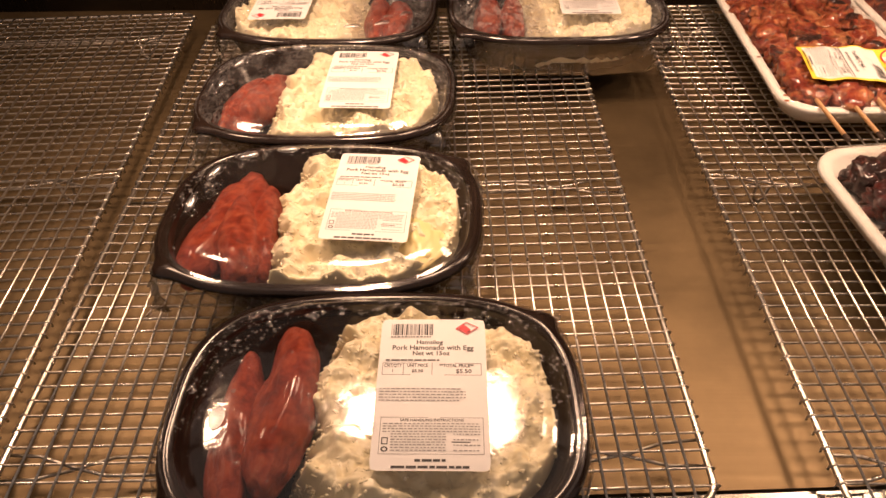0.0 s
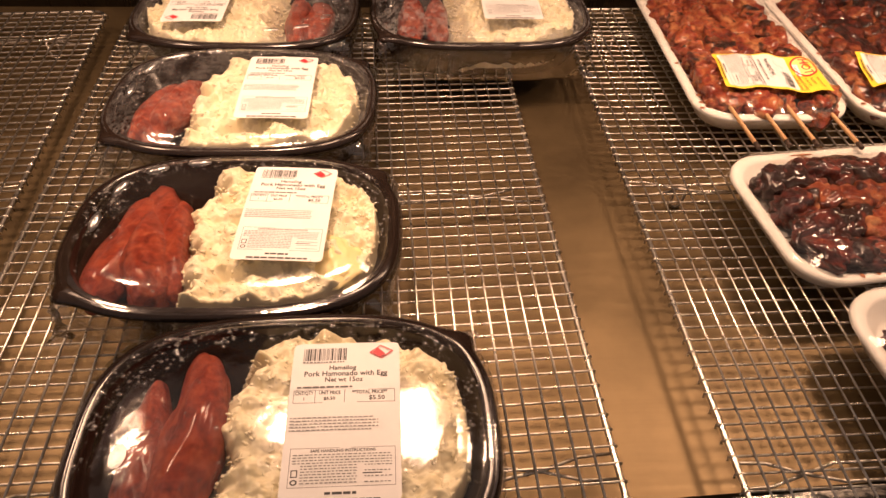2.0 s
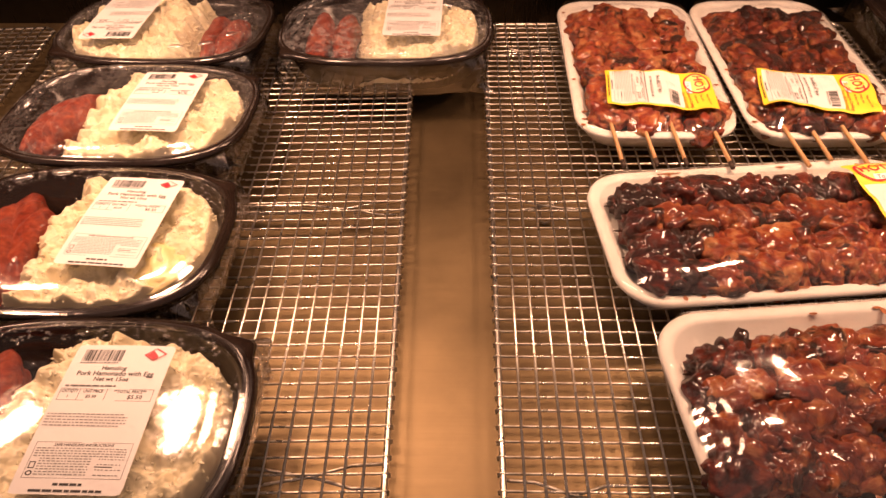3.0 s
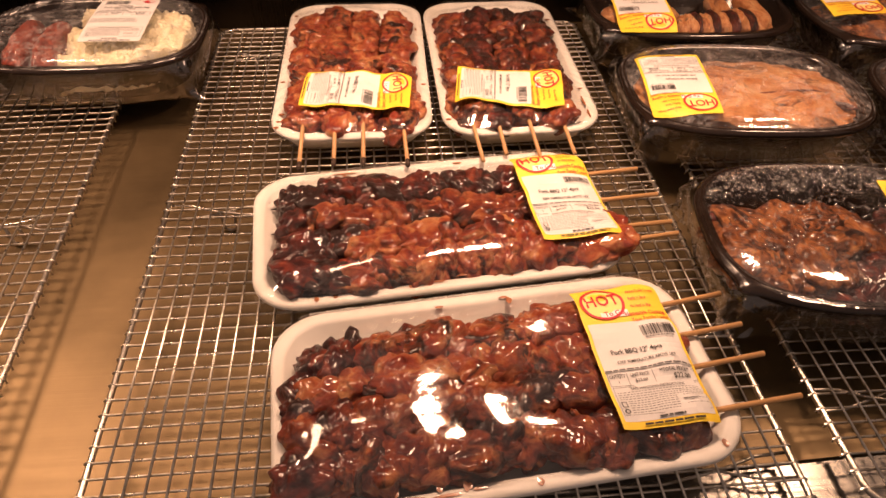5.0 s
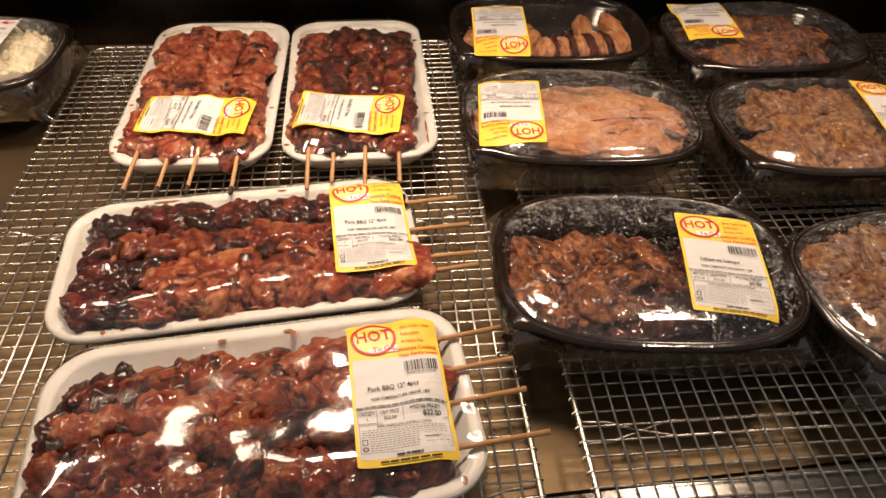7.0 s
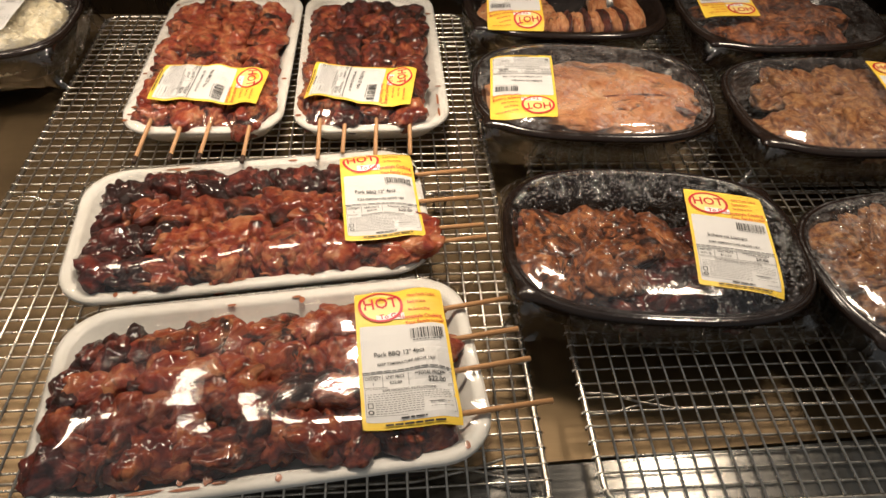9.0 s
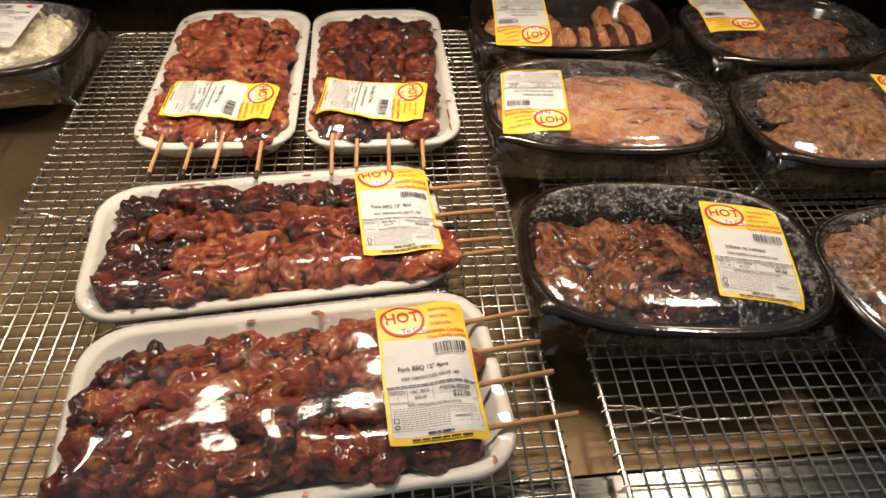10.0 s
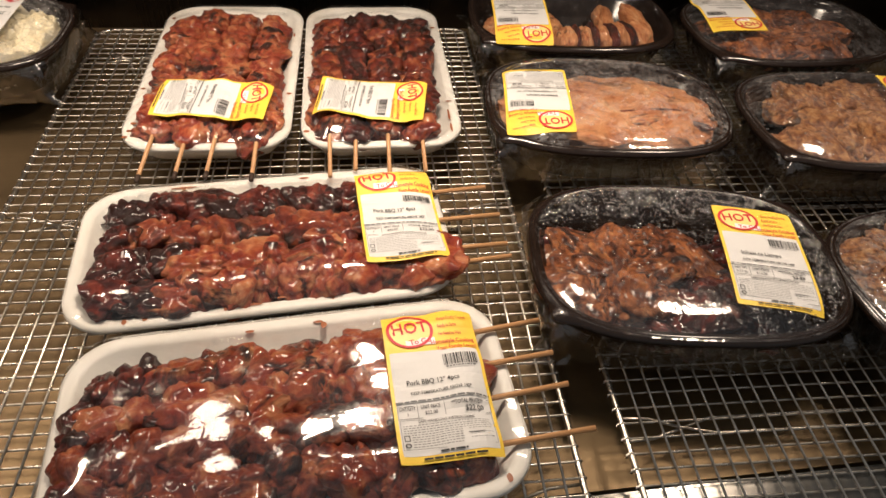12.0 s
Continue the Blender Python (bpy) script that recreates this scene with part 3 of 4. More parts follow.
def scaled(x, y, z, sx, sy, sz, rx=0, ry=0, rz=0):
    return pose(x, y, z, rx, ry, rz) @ Matrix.Diagonal((sx, sy, sz, 1))


# ---- foam trays with skewers ----
TRAY_L, TRAY_W, TRAY_H = 0.290, 0.156, 0.022


def rounded_ring(hx, hy, r, z, per=9):
    out = []
    for cx, cy, a0 in ((hx - r, hy - r, 0), (-hx + r, hy - r, 90), (-hx + r, -hy + r, 180), (hx - r, -hy + r, 270)):
        for k in range(per):
            a = radians(a0 + 90 * k / (per - 1))
            out.append((cx + r * math.cos(a), cy + r * math.sin(a), z))
    return out


def foam_mesh():
    prof = [(0.018, 0.0015, 0.026), (0.014, 0.0, 0.028), (0.004, 0.014, 0.034), (0.0, 0.0185, 0.036), (0.0005, 0.0212, 0.036), (0.003, 0.0222, 0.035), (0.008, 0.0218, 0.032), (0.0105, 0.0200, 0.030), (0.018, 0.0075, 0.026), (0.022, 0.0062, 0.024)]
    rings = [rounded_ring(TRAY_L / 2 - i, TRAY_W / 2 - i, r, z) for i, z, r in prof]
    verts, faces = loft(rings)
    m = len(rings[0])
    faces.append(tuple(range(m))[::-1])
    return mesh_of("foam_tray", verts, faces, FOAM)


FOAM_MESH = foam_mesh()


FILM_NX, FILM_NY = 116, 66
FILM_HX, FILM_HY = TRAY_L / 2 + 0.0012, TRAY_W / 2 + 0.0012


def softened(grid, rounds):
    for _ in range(rounds):
        p = np.pad(grid, 1, mode="edge")
        grid = (p[:-2, 1:-1] + p[2:, 1:-1] + p[1:-1, :-2] + p[1:-1, 2:] + 2 * p[1:-1, 1:-1]) / 6
    return grid


def film_heights(seed, lumps):
    """The film drawn tight over the meat and down to the rim, and the smoother sheet that a label makes of it."""
    xs, ys = np.meshgrid(np.linspace(-FILM_HX, FILM_HX, FILM_NX + 1), np.linspace(-FILM_HY, FILM_HY, FILM_NY + 1))
    edge = np.clip((np.abs(xs) / FILM_HX) ** 14 + (np.abs(ys) / FILM_HY) ** 9, 0, 1)
    meat = np.zeros_like(xs)
    for cx, cy, yaw, cz, rx, ry, rz in lumps:
        c, n = math.cos(yaw), math.sin(yaw)
        u, v = ((xs - cx) * c + (ys - cy) * n) / rx, ((ys - cy) * c - (xs - cx) * n) / ry
        meat = np.maximum(meat, cz + rz * np.sqrt(np.clip(1 - u * u - v * v, 0, 1)))
    sheet = np.maximum(meat + 0.0010, 0.0262)
    for _ in range(5):
        sheet = np.maximum(softened(sheet, 3), meat + 0.0010)
    tight, sheet = sheet, softened(sheet, 40)
    wave = np.array([[0.0005 * fbm(x * 34 + seed, y * 34, seed * 1.3, 2) + (0.0009 if x > 0.06 else 0.0004) * math.sin(44 * math.atan2(y, x) + 3 * noise.noise(Vector((x * 20, y * 20, seed)))) * e ** 0.6 for x, y, e in zip(*row)] for row in zip(xs, ys, edge)])
    film = sheet * (1 - edge) + 0.0236 * edge + wave * (1 - edge ** 4)
    return film, np.maximum(softened(tight, 60), softened(tight, 6)) * (1 - 0.5 * edge) + 0.0118 * edge + 0.0020


def sampled(grid):
    def h(x, y):
        u = min(max((x + FILM_HX) / (2 * FILM_HX), 0), 0.9999) * FILM_NX
        v = min(max((y + FILM_HY) / (2 * FILM_HY), 0), 0.9999) * FILM_NY
        i, j = int(u), int(v)
        u, v = u - i, v - j
        return float((grid[j, i] * (1 - u) + grid[j, i + 1] * u) * (1 - v) + (grid[j + 1, i] * (1 - u) + grid[j + 1, i + 1] * u) * v)
    return h


def film_mesh(h):
    verts, faces = [], []
    for j in range(FILM_NY + 1):
        for i in range(FILM_NX + 1):
            x, y, r = (i / FILM_NX * 2 - 1) * FILM_HX, (j / FILM_NY * 2 - 1) * FILM_HY, 0.036
            ex, ey = abs(x) - (FILM_HX - r), abs(y) - (FILM_HY - r)
            if ex > 0 and ey > 0:
                big, length = max(ex, ey), math.hypot(ex, ey)
                x, y = math.copysign(FILM_HX - r + ex * big / length, x), math.copysign(FILM_HY - r + ey * big / length, y)
            side = i in (0, FILM_NX) or j in (0, FILM_NY)
            verts.append((x, y, 0.010 if side else max(h(x, y), 0.0236)))
    for j in range(FILM_NY):
        for i in range(FILM_NX):
            a = j * (FILM_NX + 1) + i
            faces.append((a, a + 1, a + FILM_NX + 2, a + FILM_NX + 1))
    return mesh_of("stretch_film", verts, faces, FILM)


STICK_L = 0.285
POINT = mesh_of("skewer_point", *loft([[(-STICK_L - d, r * math.cos(math.pi * k / 4), r * math.sin(math.pi * k / 4)) for k in range(8)] for d, r in ((0.0, 0.0020), (0.010, 0.0014), (0.0185, 0.0003))]), CHARRED)
TIP = mesh_of("scorched_tip", *tube([(-0.0080, 0, 0), (0.0003, 0, 0)], 0.00215, 8), CHARRED)
STICK = mesh_of("stick", *tube([(-STICK_L, 0, 0), (-0.2, 0.0004, 0.0003), (-0.09, -0.0004, 0), (0, 0, 0)], 0.00195, 8), BAMBOO)


def bbq_tray(x, y, turn, seed, label_pose, words, tones, rows, scorched=False):
    """rows: where the meat of each skewer begins, where its stick ends, and how long the meat is."""
    tray = tagged(new("bbq_skewer_tray"), words, "food package", "skewer trays on the rack")
    tray.matrix_basis = pose(x, y, 0.0012, 0, 0, turn)
    inv = tray.matrix_basis.inverted()
    link("foam_tray", FOAM_MESH, tray, None, "white foam tray")
    rng = random.Random(seed)
    lumps = []
    for row, (start, end, meat_end) in enumerate(rows):
        a, b = inv @ Vector((*start, 0)), inv @ Vector((*end, 0))
        run = (b - a).to_2d()
        yaw, z = math.atan2(run.y, run.x), 0.0215
        m = pose(b.x, b.y, 0.0272, 0, -2.0, math.degrees(yaw))
        stick = link("skewer", STICK, tray, m, "bamboo skewer threaded with glazed pork")
        link("skewer_point", POINT, stick, pose(STICK_L - run.length + 0.014, 0, 0), "darkened pointed tip")
        if scorched:
            link("scorched_tip", TIP, stick)
        px = 0.004
        while px < meat_end - 0.008:
            length = rng.uniform(0.016, 0.036)
            rx, ry, rz = length * 0.76, rng.uniform(0.0168, 0.0208), rng.uniform(0.0125, 0.0165)
            along = px + length / 2
            off, tilt = rng.uniform(-0.0035, 0.0035), rng.uniform(-0.6, 0.6)
            c = a.to_2d() + run.normalized() * along
            cx, cy = c.x - math.sin(yaw) * off, c.y + math.cos(yaw) * off
            cz = z + rng.uniform(-0.0015, 0.0015)
            lumps.append((cx, cy, yaw + tilt, cz, rx * 1.1, ry * 1.1, rz * 1.12))
            place = m.inverted() @ scaled(cx, cy, cz, rx, ry, rz, rng.uniform(-25, 25), rng.uniform(-12, 12), math.degrees(yaw + tilt))
            chunk = link("meat_chunk", rng.choice(BBQ_POOL), stick, place)
            chunk.material_slots[0].link = "OBJECT"
            chunk.material_slots[0].material = BBQ_DARK if abs(turn) < 45 and px < rng.uniform(0.0, 0.055) else tones[row]
            px += length * 0.62
    film, sheet = film_heights(seed, lumps)
    link("stretch_film", film_mesh(sampled(film)), tray, None, "clear wrinkled stretch film")
    smear, srng = [], random.Random(seed + 5)
    for k in range(13):
        side = srng.choice((-1, -1, -1, 1))
        sx, sy = srng.uniform(-0.12, 0.13), side * (TRAY_W / 2 - srng.uniform(0.005, 0.012))
        drip = k % 3 != 0
        ln, wd = (srng.uniform(0.0012, 0.0024), srng.uniform(0.002, 0.0035)) if drip else (srng.uniform(0.003, 0.012), 0.0012)
        n = 12
        v = [(sx, sy, 0.0228)] + [(sx + ln * math.cos(2 * math.pi * q / n) * srng.uniform(0.8, 1.1), sy + wd * math.sin(2 * math.pi * q / n) * srng.uniform(0.8, 1.15), 0.0226) for q in range(n)]
        smear.append((v, [(0, 1 + q, 1 + (q + 1) % n) for q in range(n)]))
    link("sauce_smear", mesh_of("sauce_smear", *joined(smear), SAUCE), tray, None, "orange sauce smears on the rim")
    stick_label(tray, yellow_label(seed, 'Pork BBQ 12" 4pcs', PRICE_HEAD, ("1", "$22.00", "$22.00")), inv @ label_pose, sampled(sheet))
    return tray


LABEL_STRETCH = Matrix.Diagonal((1.02, 1.07, 1, 1))
bbq_tray(0.4925, 0.2835, 6.0, 3, pose(0.5855, 0.2905, 0, 0, 0, 4.5) @ LABEL_STRETCH, "white foam tray of glazed pork skewers in clear film", (BBQ_LIGHT, BBQ_LIGHT, BBQ, BBQ),
         (((0.360, 0.299), (0.663, 0.345), 0.238), ((0.352, 0.274), (0.667, 0.316), 0.244), ((0.356, 0.248), (0.672, 0.290), 0.246), ((0.354, 0.224), (0.682, 0.256), 0.260)))
bbq_tray(0.4625, 0.445, 6.2, 4, pose(0.568, 0.4545, 0, 0, 0, 5.0) @ LABEL_STRETCH, "white foam tray of charred pork skewers in clear film", (BBQ_DARK, BBQ, BBQ_LIGHT, BBQ_LIGHT),
         (((0.332, 0.472), (0.645, 0.496), 0.246), ((0.335, 0.441), (0.652, 0.460), 0.246), ((0.338, 0.410), (0.653, 0.425), 0.246), ((0.340, 0.380), (0.654, 0.411), 0.256)))
bbq_tray(0.394, 0.711, -90.2, 5, pose(0.399, 0.622, 0, 0, 0, -95), "white foam tray of reddish pork skewers, sticks forward", (BBQ_LIGHT, BBQ_LIGHT, BBQ_LIGHT, BBQ_LIGHT),
         (((0.438, 0.815), (0.444, 0.512), 0.230), ((0.404, 0.828), (0.405, 0.516), 0.236), ((0.375, 0.825), (0.379, 0.516), 0.236), ((0.345, 0.815), (0.349, 0.513), 0.226)), True)
bbq_tray(0.556, 0.7115, -88.6, 6, pose(0.549, 0.620, 0, 0, 0, -98), "white foam tray of dark pork skewers, sticks forward", (BBQ, BBQ, BBQ_DARK, BBQ),
         (((0.600, 0.812), (0.595, 0.521), 0.230), ((0.567, 0.822), (0.563, 0.518), 0.232), ((0.535, 0.820), (0.533, 0.524), 0.230), ((0.502, 0.812), (0.511, 0.515), 0.226)))

# ---- oval black containers ----
OA, OB = 0.1190, 0.0850
LID_TOP = 0.0580
SEG = 112


def tab(theta):
    return sum(0.008 * math.exp(-((math.degrees(math.atan2(math.sin(theta - c), math.cos(theta - c)))) / 7.0) ** 2) for c in (radians(38), radians(218)))


def ring(inset, z, n=2.9, rib=0.0, flare=0.0):
    out = []
    for k in range(SEG):
        t = 2 * math.pi * k / SEG
        x, y = superellipse(t, OA - inset, OB - inset, n)
        s = 1 + (rib / OA if k % 2 else 0) + (flare * tab(t) / OA)
        out.append((x * s, y * s, z))
    return out


def base_mesh():
    rings = [ring(0.030, 0.0015), ring(0.026, 0.0, 3.0), ring(0.022, 0.004, 3.0, 0.0026), ring(0.010, 0.037, 3.0, 0.0028), ring(0.008, 0.0405, 3.0), ring(0.001, 0.0415, 3.0, 0, 1), ring(0.0, 0.0435, 3.0, 0, 1), ring(0.0012, 0.0465, 3.0, 0, 0.8), ring(0.0045, 0.0485, 3.0), ring(0.0085, 0.0480, 3.0), ring(0.0105, 0.0440, 3.0), ring(0.012, 0.0385, 3.0), ring(0.0145, 0.0375, 3.0), ring(0.0155, 0.0310, 3.0), ring(0.0178, 0.0300, 2.95), ring(0.0188, 0.0235, 2.95), ring(0.0210, 0.0225, 2.9), ring(0.0220, 0.0150, 2.9), ring(0.0240, 0.0140, 2.9), ring(0.0260, 0.0060, 2.9), ring(0.029, 0.0045, 2.9)]
    verts, faces = loft(rings)
    faces.append(tuple(range(SEG))[::-1])
    return mesh_of("container_base", verts, faces, BLACK)


LID_PROFILE = ((1.0, 0.0480), (0.955, 0.0485), (0.92, 0.0496), (0.885, 0.0518), (0.84, 0.0540), (0.78, 0.0552), (0.66, 0.0562), (0.45, 0.0572), (0.22, 0.0578), (0.05, LID_TOP))


def lid_height(x, y):
    s = ((abs(x) / (OA - 0.002)) ** 2.9 + (abs(y) / (OB - 0.002)) ** 2.9) ** (1 / 2.9)
    for (s1, z1), (s0, z0) in zip(LID_PROFILE, LID_PROFILE[1:]):
        if s >= s0:
            return z0 + (z1 - z0) * min(1, (s - s0) / (s1 - s0))
    return LID_TOP


def lid_mesh(mat):
    rings = []
    for s, z in LID_PROFILE:
        rg = []
        for k in range(SEG):
            t = 2 * math.pi * k / SEG
            x, y = superellipse(t, (OA - 0.002) * s, (OB - 0.002) * s, 2.9)
            rg.append((x, y, z + 0.0004 * fbm(x * 30, y * 30, 2, 2) * (s < 0.8)))
        rings.append(rg)
    return mesh_of("lid", *loft(rings), mat)


def wrap_mesh(seed):
    """Loose film round the sides, gathered at the corners."""
    rings = []
    for i, (inset, z) in enumerate(((-0.0012, 0.0440), (-0.0016, 0.040), (0.000, 0.031), (0.004, 0.020), (0.007, 0.010), (0.010, 0.0025))):
        rg = []
        for k in range(SEG * 2):
            t = math.pi * k / SEG
            x, y = superellipse(t, OA - inset, OB - inset, 3.3)
            c = sum(math.exp(-(math.degrees(math.atan2(math.sin(t - a), math.cos(t - a))) / 11) ** 2) for a in (radians(40), radians(140), radians(220), radians(320)))
            crumple = fbm(t * 9 + seed, z * 90, seed, 3)
            sc = 1 + (i / 5) * (0.27 * c * (0.7 + 0.8 * crumple) + 0.022 * crumple)
            zz = z + (i / 5) * 0.005 * c * crumple
            rg.append((x * sc, y * sc, max(0.001, zz)))
        rings.append(rg)
    return mesh_of("wrap", *loft(rings, False), WRAP)


BASE_MESH, LID_MESH, FOG_MESH, MIST_MESH, THIN_MESH = base_mesh(), lid_mesh(LID), lid_mesh(FOG), lid_mesh(MIST), lid_mesh(THIN_MIST)
WRAPS = [wrap_mesh(k * 3.7) for k in range(3)]


def drops_mesh(seed, count, where, small=0.0004, large=0.0014):
    """Beads of condensation under the lid."""
    rng = random.Random(seed)
    pieces = []
    while len(pieces) < count:
        x, y = rng.uniform(-OA, OA) * 0.93, rng.uniform(-OB, OB) * 0.93
        s = ((abs(x) / OA) ** 2.9 + (abs(y) / OB) ** 2.9) ** (1 / 2.9)
        lace = 1 - abs(noise.noise(Vector((x * 75, y * 75, seed)))) * 3.2
        if s > 0.93 or rng.random() > where(x, y, s) * (0.3 + 0.7 * max(0.0, lace)):
            continue
        r = small + (large - small) * rng.random() ** 3
        z = lid_height(x, y) + 0.0001
        el = rng.uniform(0.8, 1.3)
        v = []
        for q, (rr, zz) in enumerate(((1.0, 0.0), (0.75, 0.32), (0.35, 0.5))):
            v += [(x + r * rr * el * math.cos(2 * math.pi * k / 8), y + r * rr * math.sin(2 * math.pi * k / 8), z + r * zz) for k in range(8)]
        v.append((x, y, z + 0.54 * r))
        f = [(a * 8 + k, a * 8 + (k + 1) % 8, a * 8 + 8 + (k + 1) % 8, a * 8 + 8 + k) for a in range(2) for k in range(8)] + [(16 + k, 16 + (k + 1) % 8, 24) for k in range(8)]
        pieces.append((v, f))
    return mesh_of("condensation", *joined(pieces), DROP)


def container(name, x, y, turn, words, category, group, seed, lid_shape, z=0.0012):
    box = tagged(new(name), words, category, group)
    box.matrix_basis = pose(x, y, z, 0, 0, turn)
    link("container_base", BASE_MESH, box, None, "ribbed black plastic base")
    lid = link("lid", lid_shape, box, None, "clear plastic lid")
    link("wrap", WRAPS[seed % 3], box, None, "loose clear film")
    return box, lid


def rice_meshes(seed, x0, x1):
    """A mound of rice between x0 and x1 and its loose grains."""
    def h(x, y):
        s = ((abs(x) / (OA - 0.016)) ** 2.7 + (abs(y) / (OB - 0.016)) ** 2.7) ** (1 / 2.7)
        left = (x - x0 - 0.012 - 0.024 * fbm(y * 24, seed * 1.7, 1, 4)) / 0.022
        right = (x1 + 0.006 * fbm(y * 40, seed, 7, 3) - x) / 0.012
        k = min(1, max(0, left)) * min(1, max(0, right)) * min(1, max(0, (1.03 - s) / 0.06))
        k = k * k * (3 - 2 * k)
        return 0.008 + k * (0.0390 + 0.0090 * fbm(x * 30 + seed, y * 30, 0, 3) + 0.0040 * fbm(x * 85, y * 85, seed, 2) - 0.0080 * abs(noise.noise(Vector((x * 55, y * 55, seed + 4)))) + 0.0030 * (0.5 - noise.voronoi(Vector((x * 130, y * 130, seed)))[0][0]) + 0.0014 * (0.5 - noise.voronoi(Vector((x * 310, y * 420, seed)))[0][0])), k
    n = 210
    idx, verts, faces = {}, [], []
    for j in range(n + 1):
        for i in range(n + 1):
            x, y = x0 + (x1 - x0) * i / n, (j / n * 2 - 1) * (OB - 0.014)
            z, k = h(x, y)
            inset = OA - (abs(x) ** 2.9 + (abs(y) * OA / OB) ** 2.9) ** (1 / 2.9)
            z = max(z, 0.011 + (0.022 - inset) * 2.8)
            if k > 0.015 and ((abs(x) / (OA - 0.014)) ** 2.7 + (abs(y) / (OB - 0.014)) ** 2.7) < 1.0:
                idx[i, j] = len(verts)
                verts.append((x, y, min(z, 0.0535)))
    for j in range(n):
        for i in range(n):
            q = [idx.get(c) for c in ((i, j), (i + 1, j), (i + 1, j + 1), (i, j + 1))]
            if None not in q:
                faces.append(tuple(q))
    rng = random.Random(seed)
    grains = []
    while len(grains) < 1100:
        x, y = rng.uniform(x0, x1), rng.uniform(-OB, OB)
        z, k = h(x, y)
        if k < 0.12 or (k > 0.75 and rng.random() > 0.12) or ((abs(x) / (OA - 0.016)) ** 2.7 + (abs(y) / (OB - 0.016)) ** 2.7) > 0.98:
            continue
        ln, w = rng.uniform(0.0021, 0.0030), rng.uniform(0.0009, 0.0012)
        m = pose(x, y, min(z - 0.0006, 0.0530), rng.uniform(-25, 25), rng.uniform(-12, 12), rng.uniform(0, 360))
        v = [m @ Vector((-ln, 0, 0))]
        for px, pw in ((-0.6 * ln, 0.8), (0.55 * ln, 0.85)):
            v += [m @ Vector((px, w * pw * math.cos(2 * math.pi * q / 5), w * pw * math.sin(2 * math.pi * q / 5))) for q in range(5)]
        v.append(m @ Vector((ln, 0, 0)))
        f = [(0, 1 + (q + 1) % 5, 1 + q) for q in range(5)] + [(1 + q, 1 + (q + 1) % 5, 6 + (q + 1) % 5, 6 + q) for q in range(5)] + [(11, 6 + q, 6 + (q + 1) % 5) for q in range(5)]
        grains.append((v, f))
    return mesh_of("rice", verts, faces, RICE), mesh_of("rice_grains", *joined(grains), RICE)


def rice_meal(x, y, turn, seed, label_pose, words, hams, rice=(-0.062, 0.116), yolk=None, wet=0.35, lid_shape=None):
    box, lid = container("rice_meal", x, y, turn, words, "food package", "rice meals on the rack", seed, lid_shape or LID_MESH)
    mound, grains = rice_meshes(seed, *rice)
    link("rice", mound, box, None, "mound of white rice")
    tagged(link("rice_grains", grains, box, None, "loose rice grains"), kind="stuff")
    rng = random.Random(seed)
    for hx, hy, length, width, ang, high in hams:
        link("pork_slice", rng.choice(HAM_POOL), box, scaled(hx, hy, 0.024 + high, length, width, 0.020, rng.uniform(-8, 8), 0, ang), "glazed red cured pork")
    if yolk:
        link("egg", EGG_MESH, box, scaled(yolk[0], yolk[1], 0.0375, 0.019, 0.028, 0.0120), "yellow fried egg")
    tagged(link("condensation", drops_mesh(seed, 620, lambda px, py, s: wet if s > 0.66 and py > -0.02 else 0.015), lid, None, "beads of condensation"), kind="stuff")
    stick_label(box, white_label(seed), box.matrix_basis.inverted() @ label_pose, lid_height)
    return box


TWO_HAMS = ((-0.078, -0.020, 0.056, 0.0150, 93, 0.004), (-0.054, 0.004, 0.056, 0.0185, 87, 0.009))
THREE_HAMS = ((-0.080, -0.008, 0.054, 0.019, 82, 0.003), (-0.060, -0.022, 0.042, 0.018, 99, 0.008), (-0.060, 0.016, 0.044, 0.020, 96, 0.003), (-0.046, -0.010, 0.048, 0.014, 92, 0.002))
WIDE_HAMS = ((-0.082, -0.006, 0.044, 0.016, 78, 0.0), (-0.062, 0.004, 0.042, 0.018, 70, 0.003))
rice_meal(-0.035, 0.232, 1.0, 1, pose(-0.003, 0.2345, 0, 0, 0, 0.5), "black oval pack of rice and red pork with white label", TWO_HAMS)
rice_meal(-0.090, 0.399, -0.5, 2, pose(-0.052, 0.4045, 0, 0, 0, -3), "black oval pack of rice, red pork and fried egg", THREE_HAMS, (-0.056, 0.116), (0.074, -0.028))
rice_meal(-0.110, 0.570, -1.0, 7, pose(-0.078, 0.571, 0, 0, 0, -1), "black oval pack of rice and bright red pork", WIDE_HAMS, (-0.062, 0.116), None, 0.5, THIN_MESH)
rice_meal(-0.132, 0.742, 178, 8, pose(-0.178, 0.742, 0, 0, 0, 178), "black oval pack of rice and pork, label reversed", ((-0.074, 0.002, 0.048, 0.017, 90, 0.004), (-0.052, 0.0, 0.050, 0.015, 92, 0.001)), (-0.060, 0.116), None, 0.35, THIN_MESH)
rice_meal(0.118, 0.742, 0, 9, pose(0.149, 0.747, 0, 0, 0, 0), "black oval pack of rice and dark red pork", ((-0.074, 0.002, 0.048, 0.017, 90, 0.004), (-0.048, 0.0, 0.046, 0.015, 88, 0.001)), (-0.052, 0.116), None, 0.35, MIST_MESH)


CHAR_STRIP = lump_pool(1, BBQ_DARK, 120, 0.15, 0.1)[0]


def vent_mesh():
    rings = [[(0.0085 * r * math.cos(math.pi * k / 10), 0.0034 * r * math.sin(math.pi * k / 10), z) for k in range(20)] for r, z in ((1.0, 0.0), (0.86, 0.0011), (0.5, 0.0018))]
    return mesh_of("vent_bump", *loft(rings), VENT)


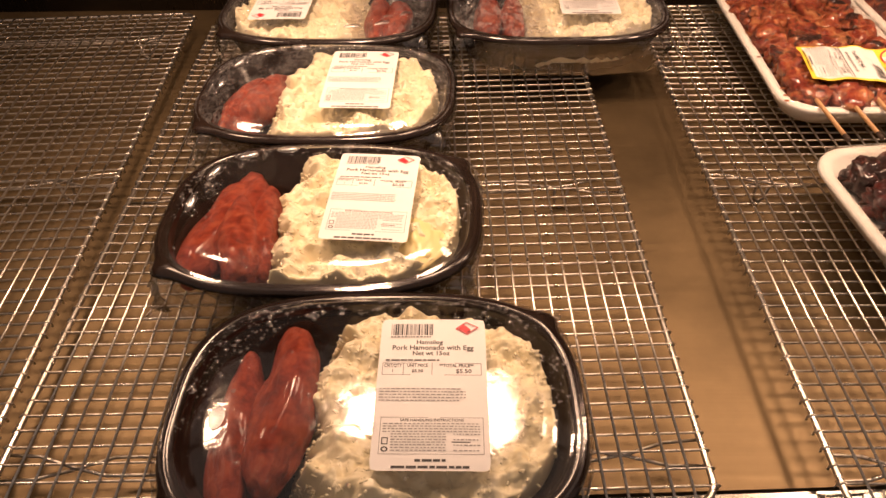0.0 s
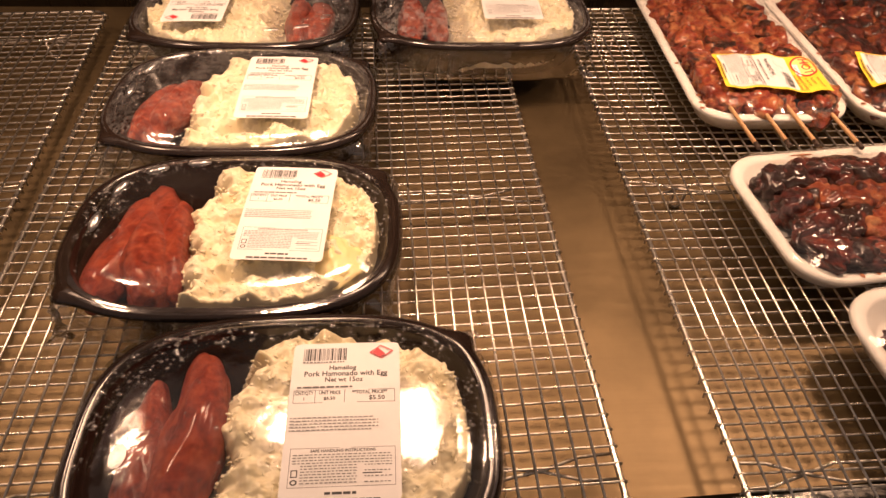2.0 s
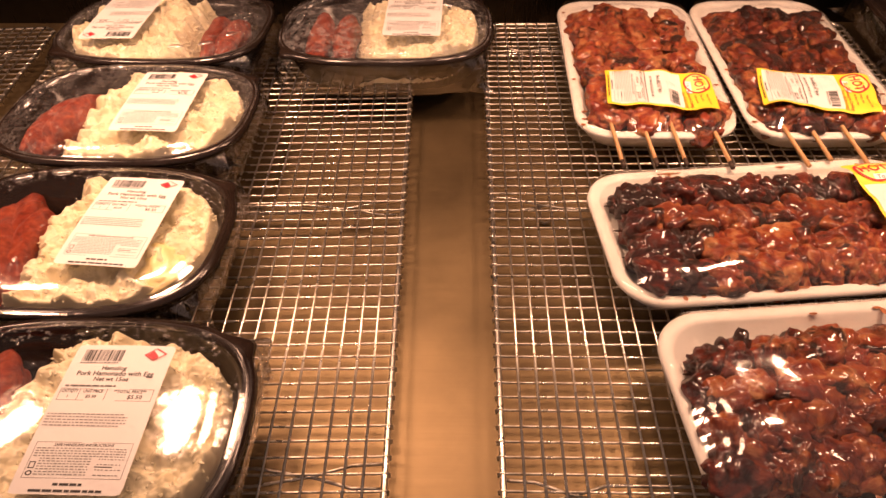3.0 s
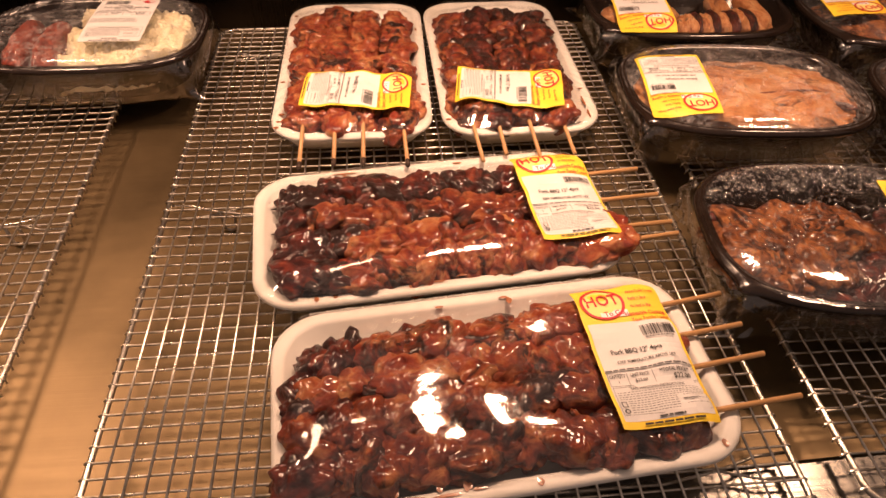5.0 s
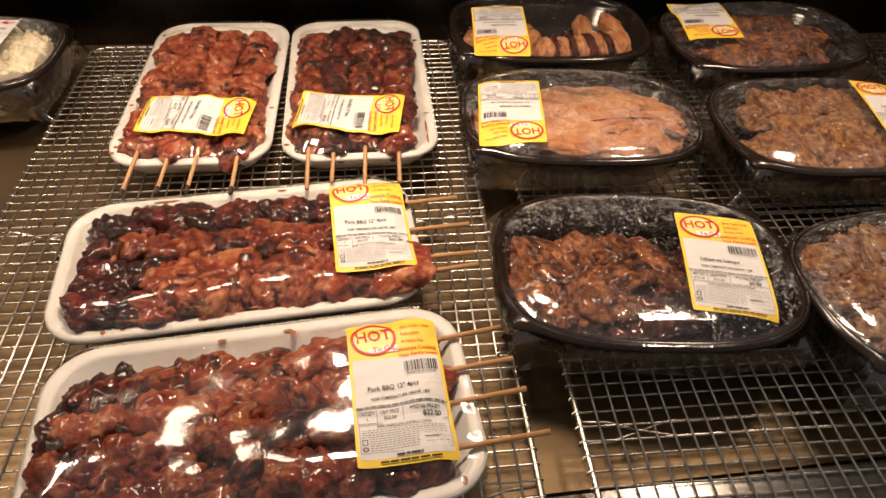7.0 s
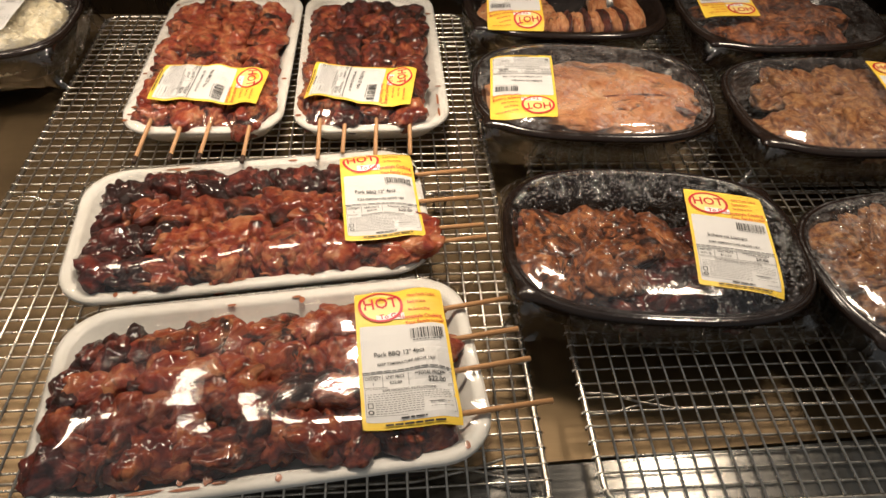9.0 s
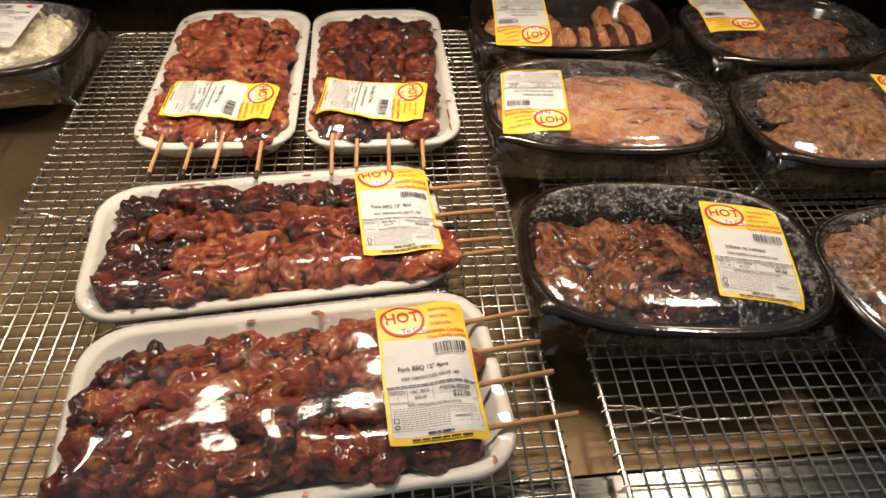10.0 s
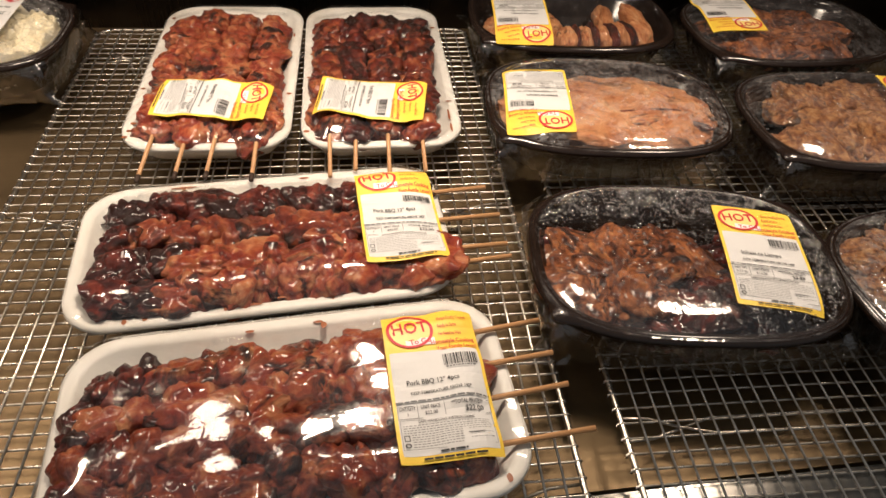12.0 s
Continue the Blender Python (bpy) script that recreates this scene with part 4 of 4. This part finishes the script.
VENT_MESH = vent_mesh()
for meal in [o for o in scene.objects if o.name.startswith("rice_meal") and o.name != "rice_meal"]:
    meal_lid = [o for o in meal.children if o.name.startswith("lid")][0]
    for vx, vy, turn in ((-0.096, -0.002, 82), (-0.088, 0.034, 58), (-0.066, 0.056, 24), (-0.036, 0.064, 6)):
        link("vent_bump", VENT_MESH, meal_lid, pose(vx, vy, lid_height(vx, vy) + 0.0002, 0, -12 if vx < -0.08 else 0, turn), "raised clear oval vent")


hole = [(0.0045 * math.cos(math.pi * k / 8), 0.0075 * math.sin(math.pi * k / 8)) for k in range(16)]
first_lid = [o for o in bpy.data.objects["rice_meal"].children if o.name.startswith("lid")][0]
link("steam_hole", mesh_of("steam_hole", [(hx - 0.085, hy - 0.015, lid_height(hx - 0.085, hy - 0.015) + 0.0004) for hx, hy in hole], [tuple(range(16))], BLACK, False), first_lid, None, "dark open steam hole")


def grilled_pack(x, y, turn, seed, label_pose, words, pool, lumps, wet, count=420, title="Inihaw na Liempo", values=("0.71 lb", "$12.50", "$8.88"), lid_shape=None):
    box, lid = container("grilled_meat_pack", x, y, turn, words, "food package", "grilled meat packs on the rack", seed, lid_shape or FOG_MESH)
    rng = random.Random(seed)
    for lx, ly, lz, sx, sy, sz, ang in lumps:
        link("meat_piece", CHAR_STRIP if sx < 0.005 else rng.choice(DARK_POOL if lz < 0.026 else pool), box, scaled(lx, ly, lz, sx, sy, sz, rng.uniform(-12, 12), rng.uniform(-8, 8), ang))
    tagged(link("condensation", drops_mesh(seed, count, wet), lid, None, "beads of condensation"), kind="stuff")
    if label_pose:
        stick_label(box, yellow_label(seed, title, WEIGHT_HEAD, values), box.matrix_basis.inverted() @ label_pose, lid_height)
    return box


def heap(seed, x0, x1, y0, y1, count, size, z=0.022):
    """Loose pieces that stay inside the container's walls."""
    rng = random.Random(seed)
    out = []
    while len(out) < count:
        x, y = rng.uniform(x0, x1), rng.uniform(y0, y1)
        sx, sy, sz = size * rng.uniform(0.8, 1.3), size * rng.uniform(0.55, 0.9), size * rng.uniform(0.35, 0.55)
        if ((abs(x) + 0.6 * sx) / (OA - 0.013)) ** 2.9 + ((abs(y) + 0.6 * sx) / (OB - 0.011)) ** 2.9 < 1:
            out.append((x, y, z + rng.uniform(-0.005, 0.007), sx, sy, sz, rng.uniform(0, 180)))
    return out


ALL = lambda px, py, s: 1.0
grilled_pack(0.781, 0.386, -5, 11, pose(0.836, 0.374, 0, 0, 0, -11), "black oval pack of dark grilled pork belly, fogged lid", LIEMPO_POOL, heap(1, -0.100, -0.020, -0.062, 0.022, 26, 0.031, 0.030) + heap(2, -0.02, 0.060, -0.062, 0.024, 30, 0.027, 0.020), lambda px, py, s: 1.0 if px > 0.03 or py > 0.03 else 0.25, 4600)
grilled_pack(0.777, 0.598, -4, 12, pose(0.706, 0.592, 0, 0, 0, 174), "black oval pack of large orange grilled belly slices", SLAB_POOL, [(0.010, -0.002, 0.036, 0.104, 0.074, 0.019, 2), (-0.080, -0.010, 0.033, 0.026, 0.045, 0.014, 8), (-0.054, -0.002, 0.035, 0.046, 0.050, 0.017, 20), (0.046, -0.030, 0.046, 0.038, 0.013, 0.009, 12), (0.040, -0.020, 0.0485, 0.0048, 0.040, 0.0055, 96), (0.074, -0.034, 0.046, 0.0045, 0.022, 0.005, 60), (0.060, -0.026, 0.036, 0.034, 0.026, 0.016, 30), (-0.01, -0.038, 0.036, 0.044, 0.022, 0.015, 3), (0.066, 0.012, 0.037, 0.030, 0.034, 0.014, 60)], lambda px, py, s: 0.9 if px < 0.03 else 0.4, 900, lid_shape=MIST_MESH)
grilled_pack(0.783, 0.785, -2, 13, pose(0.720, 0.762, 0, 0, 0, 176), "black oval pack of charred grilled belly strips", SLAB_POOL, [(-0.012 + 0.021 * k, -0.046 + 0.004 * k, 0.036, 0.0135, 0.021, 0.017, 8 * k) for k in range(5)] + [(-0.002 + 0.021 * k, -0.046 + 0.004 * k, 0.039, 0.0035, 0.020, 0.0165, 8 * k + 4) for k in range(4)] + [(0.080, -0.005, 0.036, 0.012, 0.045, 0.015, 12), (0.045, 0.01, 0.034, 0.012, 0.04, 0.014, -6)] + heap(3, -0.09, -0.03, -0.05, 0.0, 9, 0.024, 0.032), lambda px, py, s: 0.25, 200, lid_shape=LID_MESH)
grilled_pack(1.028, 0.570, 0, 14, pose(1.096, 0.575, 0, 0, 0, -8), "black oval pack of pale brown stewed meat", PALE_POOL, heap(4, -0.090, 0.095, -0.062, 0.050, 60, 0.027, 0.031), lambda px, py, s: 0.9 if py > 0.0 else 0.3, 900, lid_shape=THIN_MESH)
grilled_pack(1.036, 0.756, 3, 15, pose(0.970, 0.780, 0, 0, 0, 176), "black oval pack of brown stewed meat at the back", LIEMPO_POOL, heap(5, -0.085, 0.09, -0.06, 0.05, 44, 0.027, 0.030), lambda px, py, s: 0.2, 400, lid_shape=THIN_MESH)
grilled_pack(1.012, 0.352, 6, 16, None, "black oval pack of pale shredded meat, beaded lid", PALE_POOL, heap(6, -0.095, 0.095, -0.064, 0.056, 90, 0.022, 0.034), ALL, 2400, lid_shape=MIST_MESH)
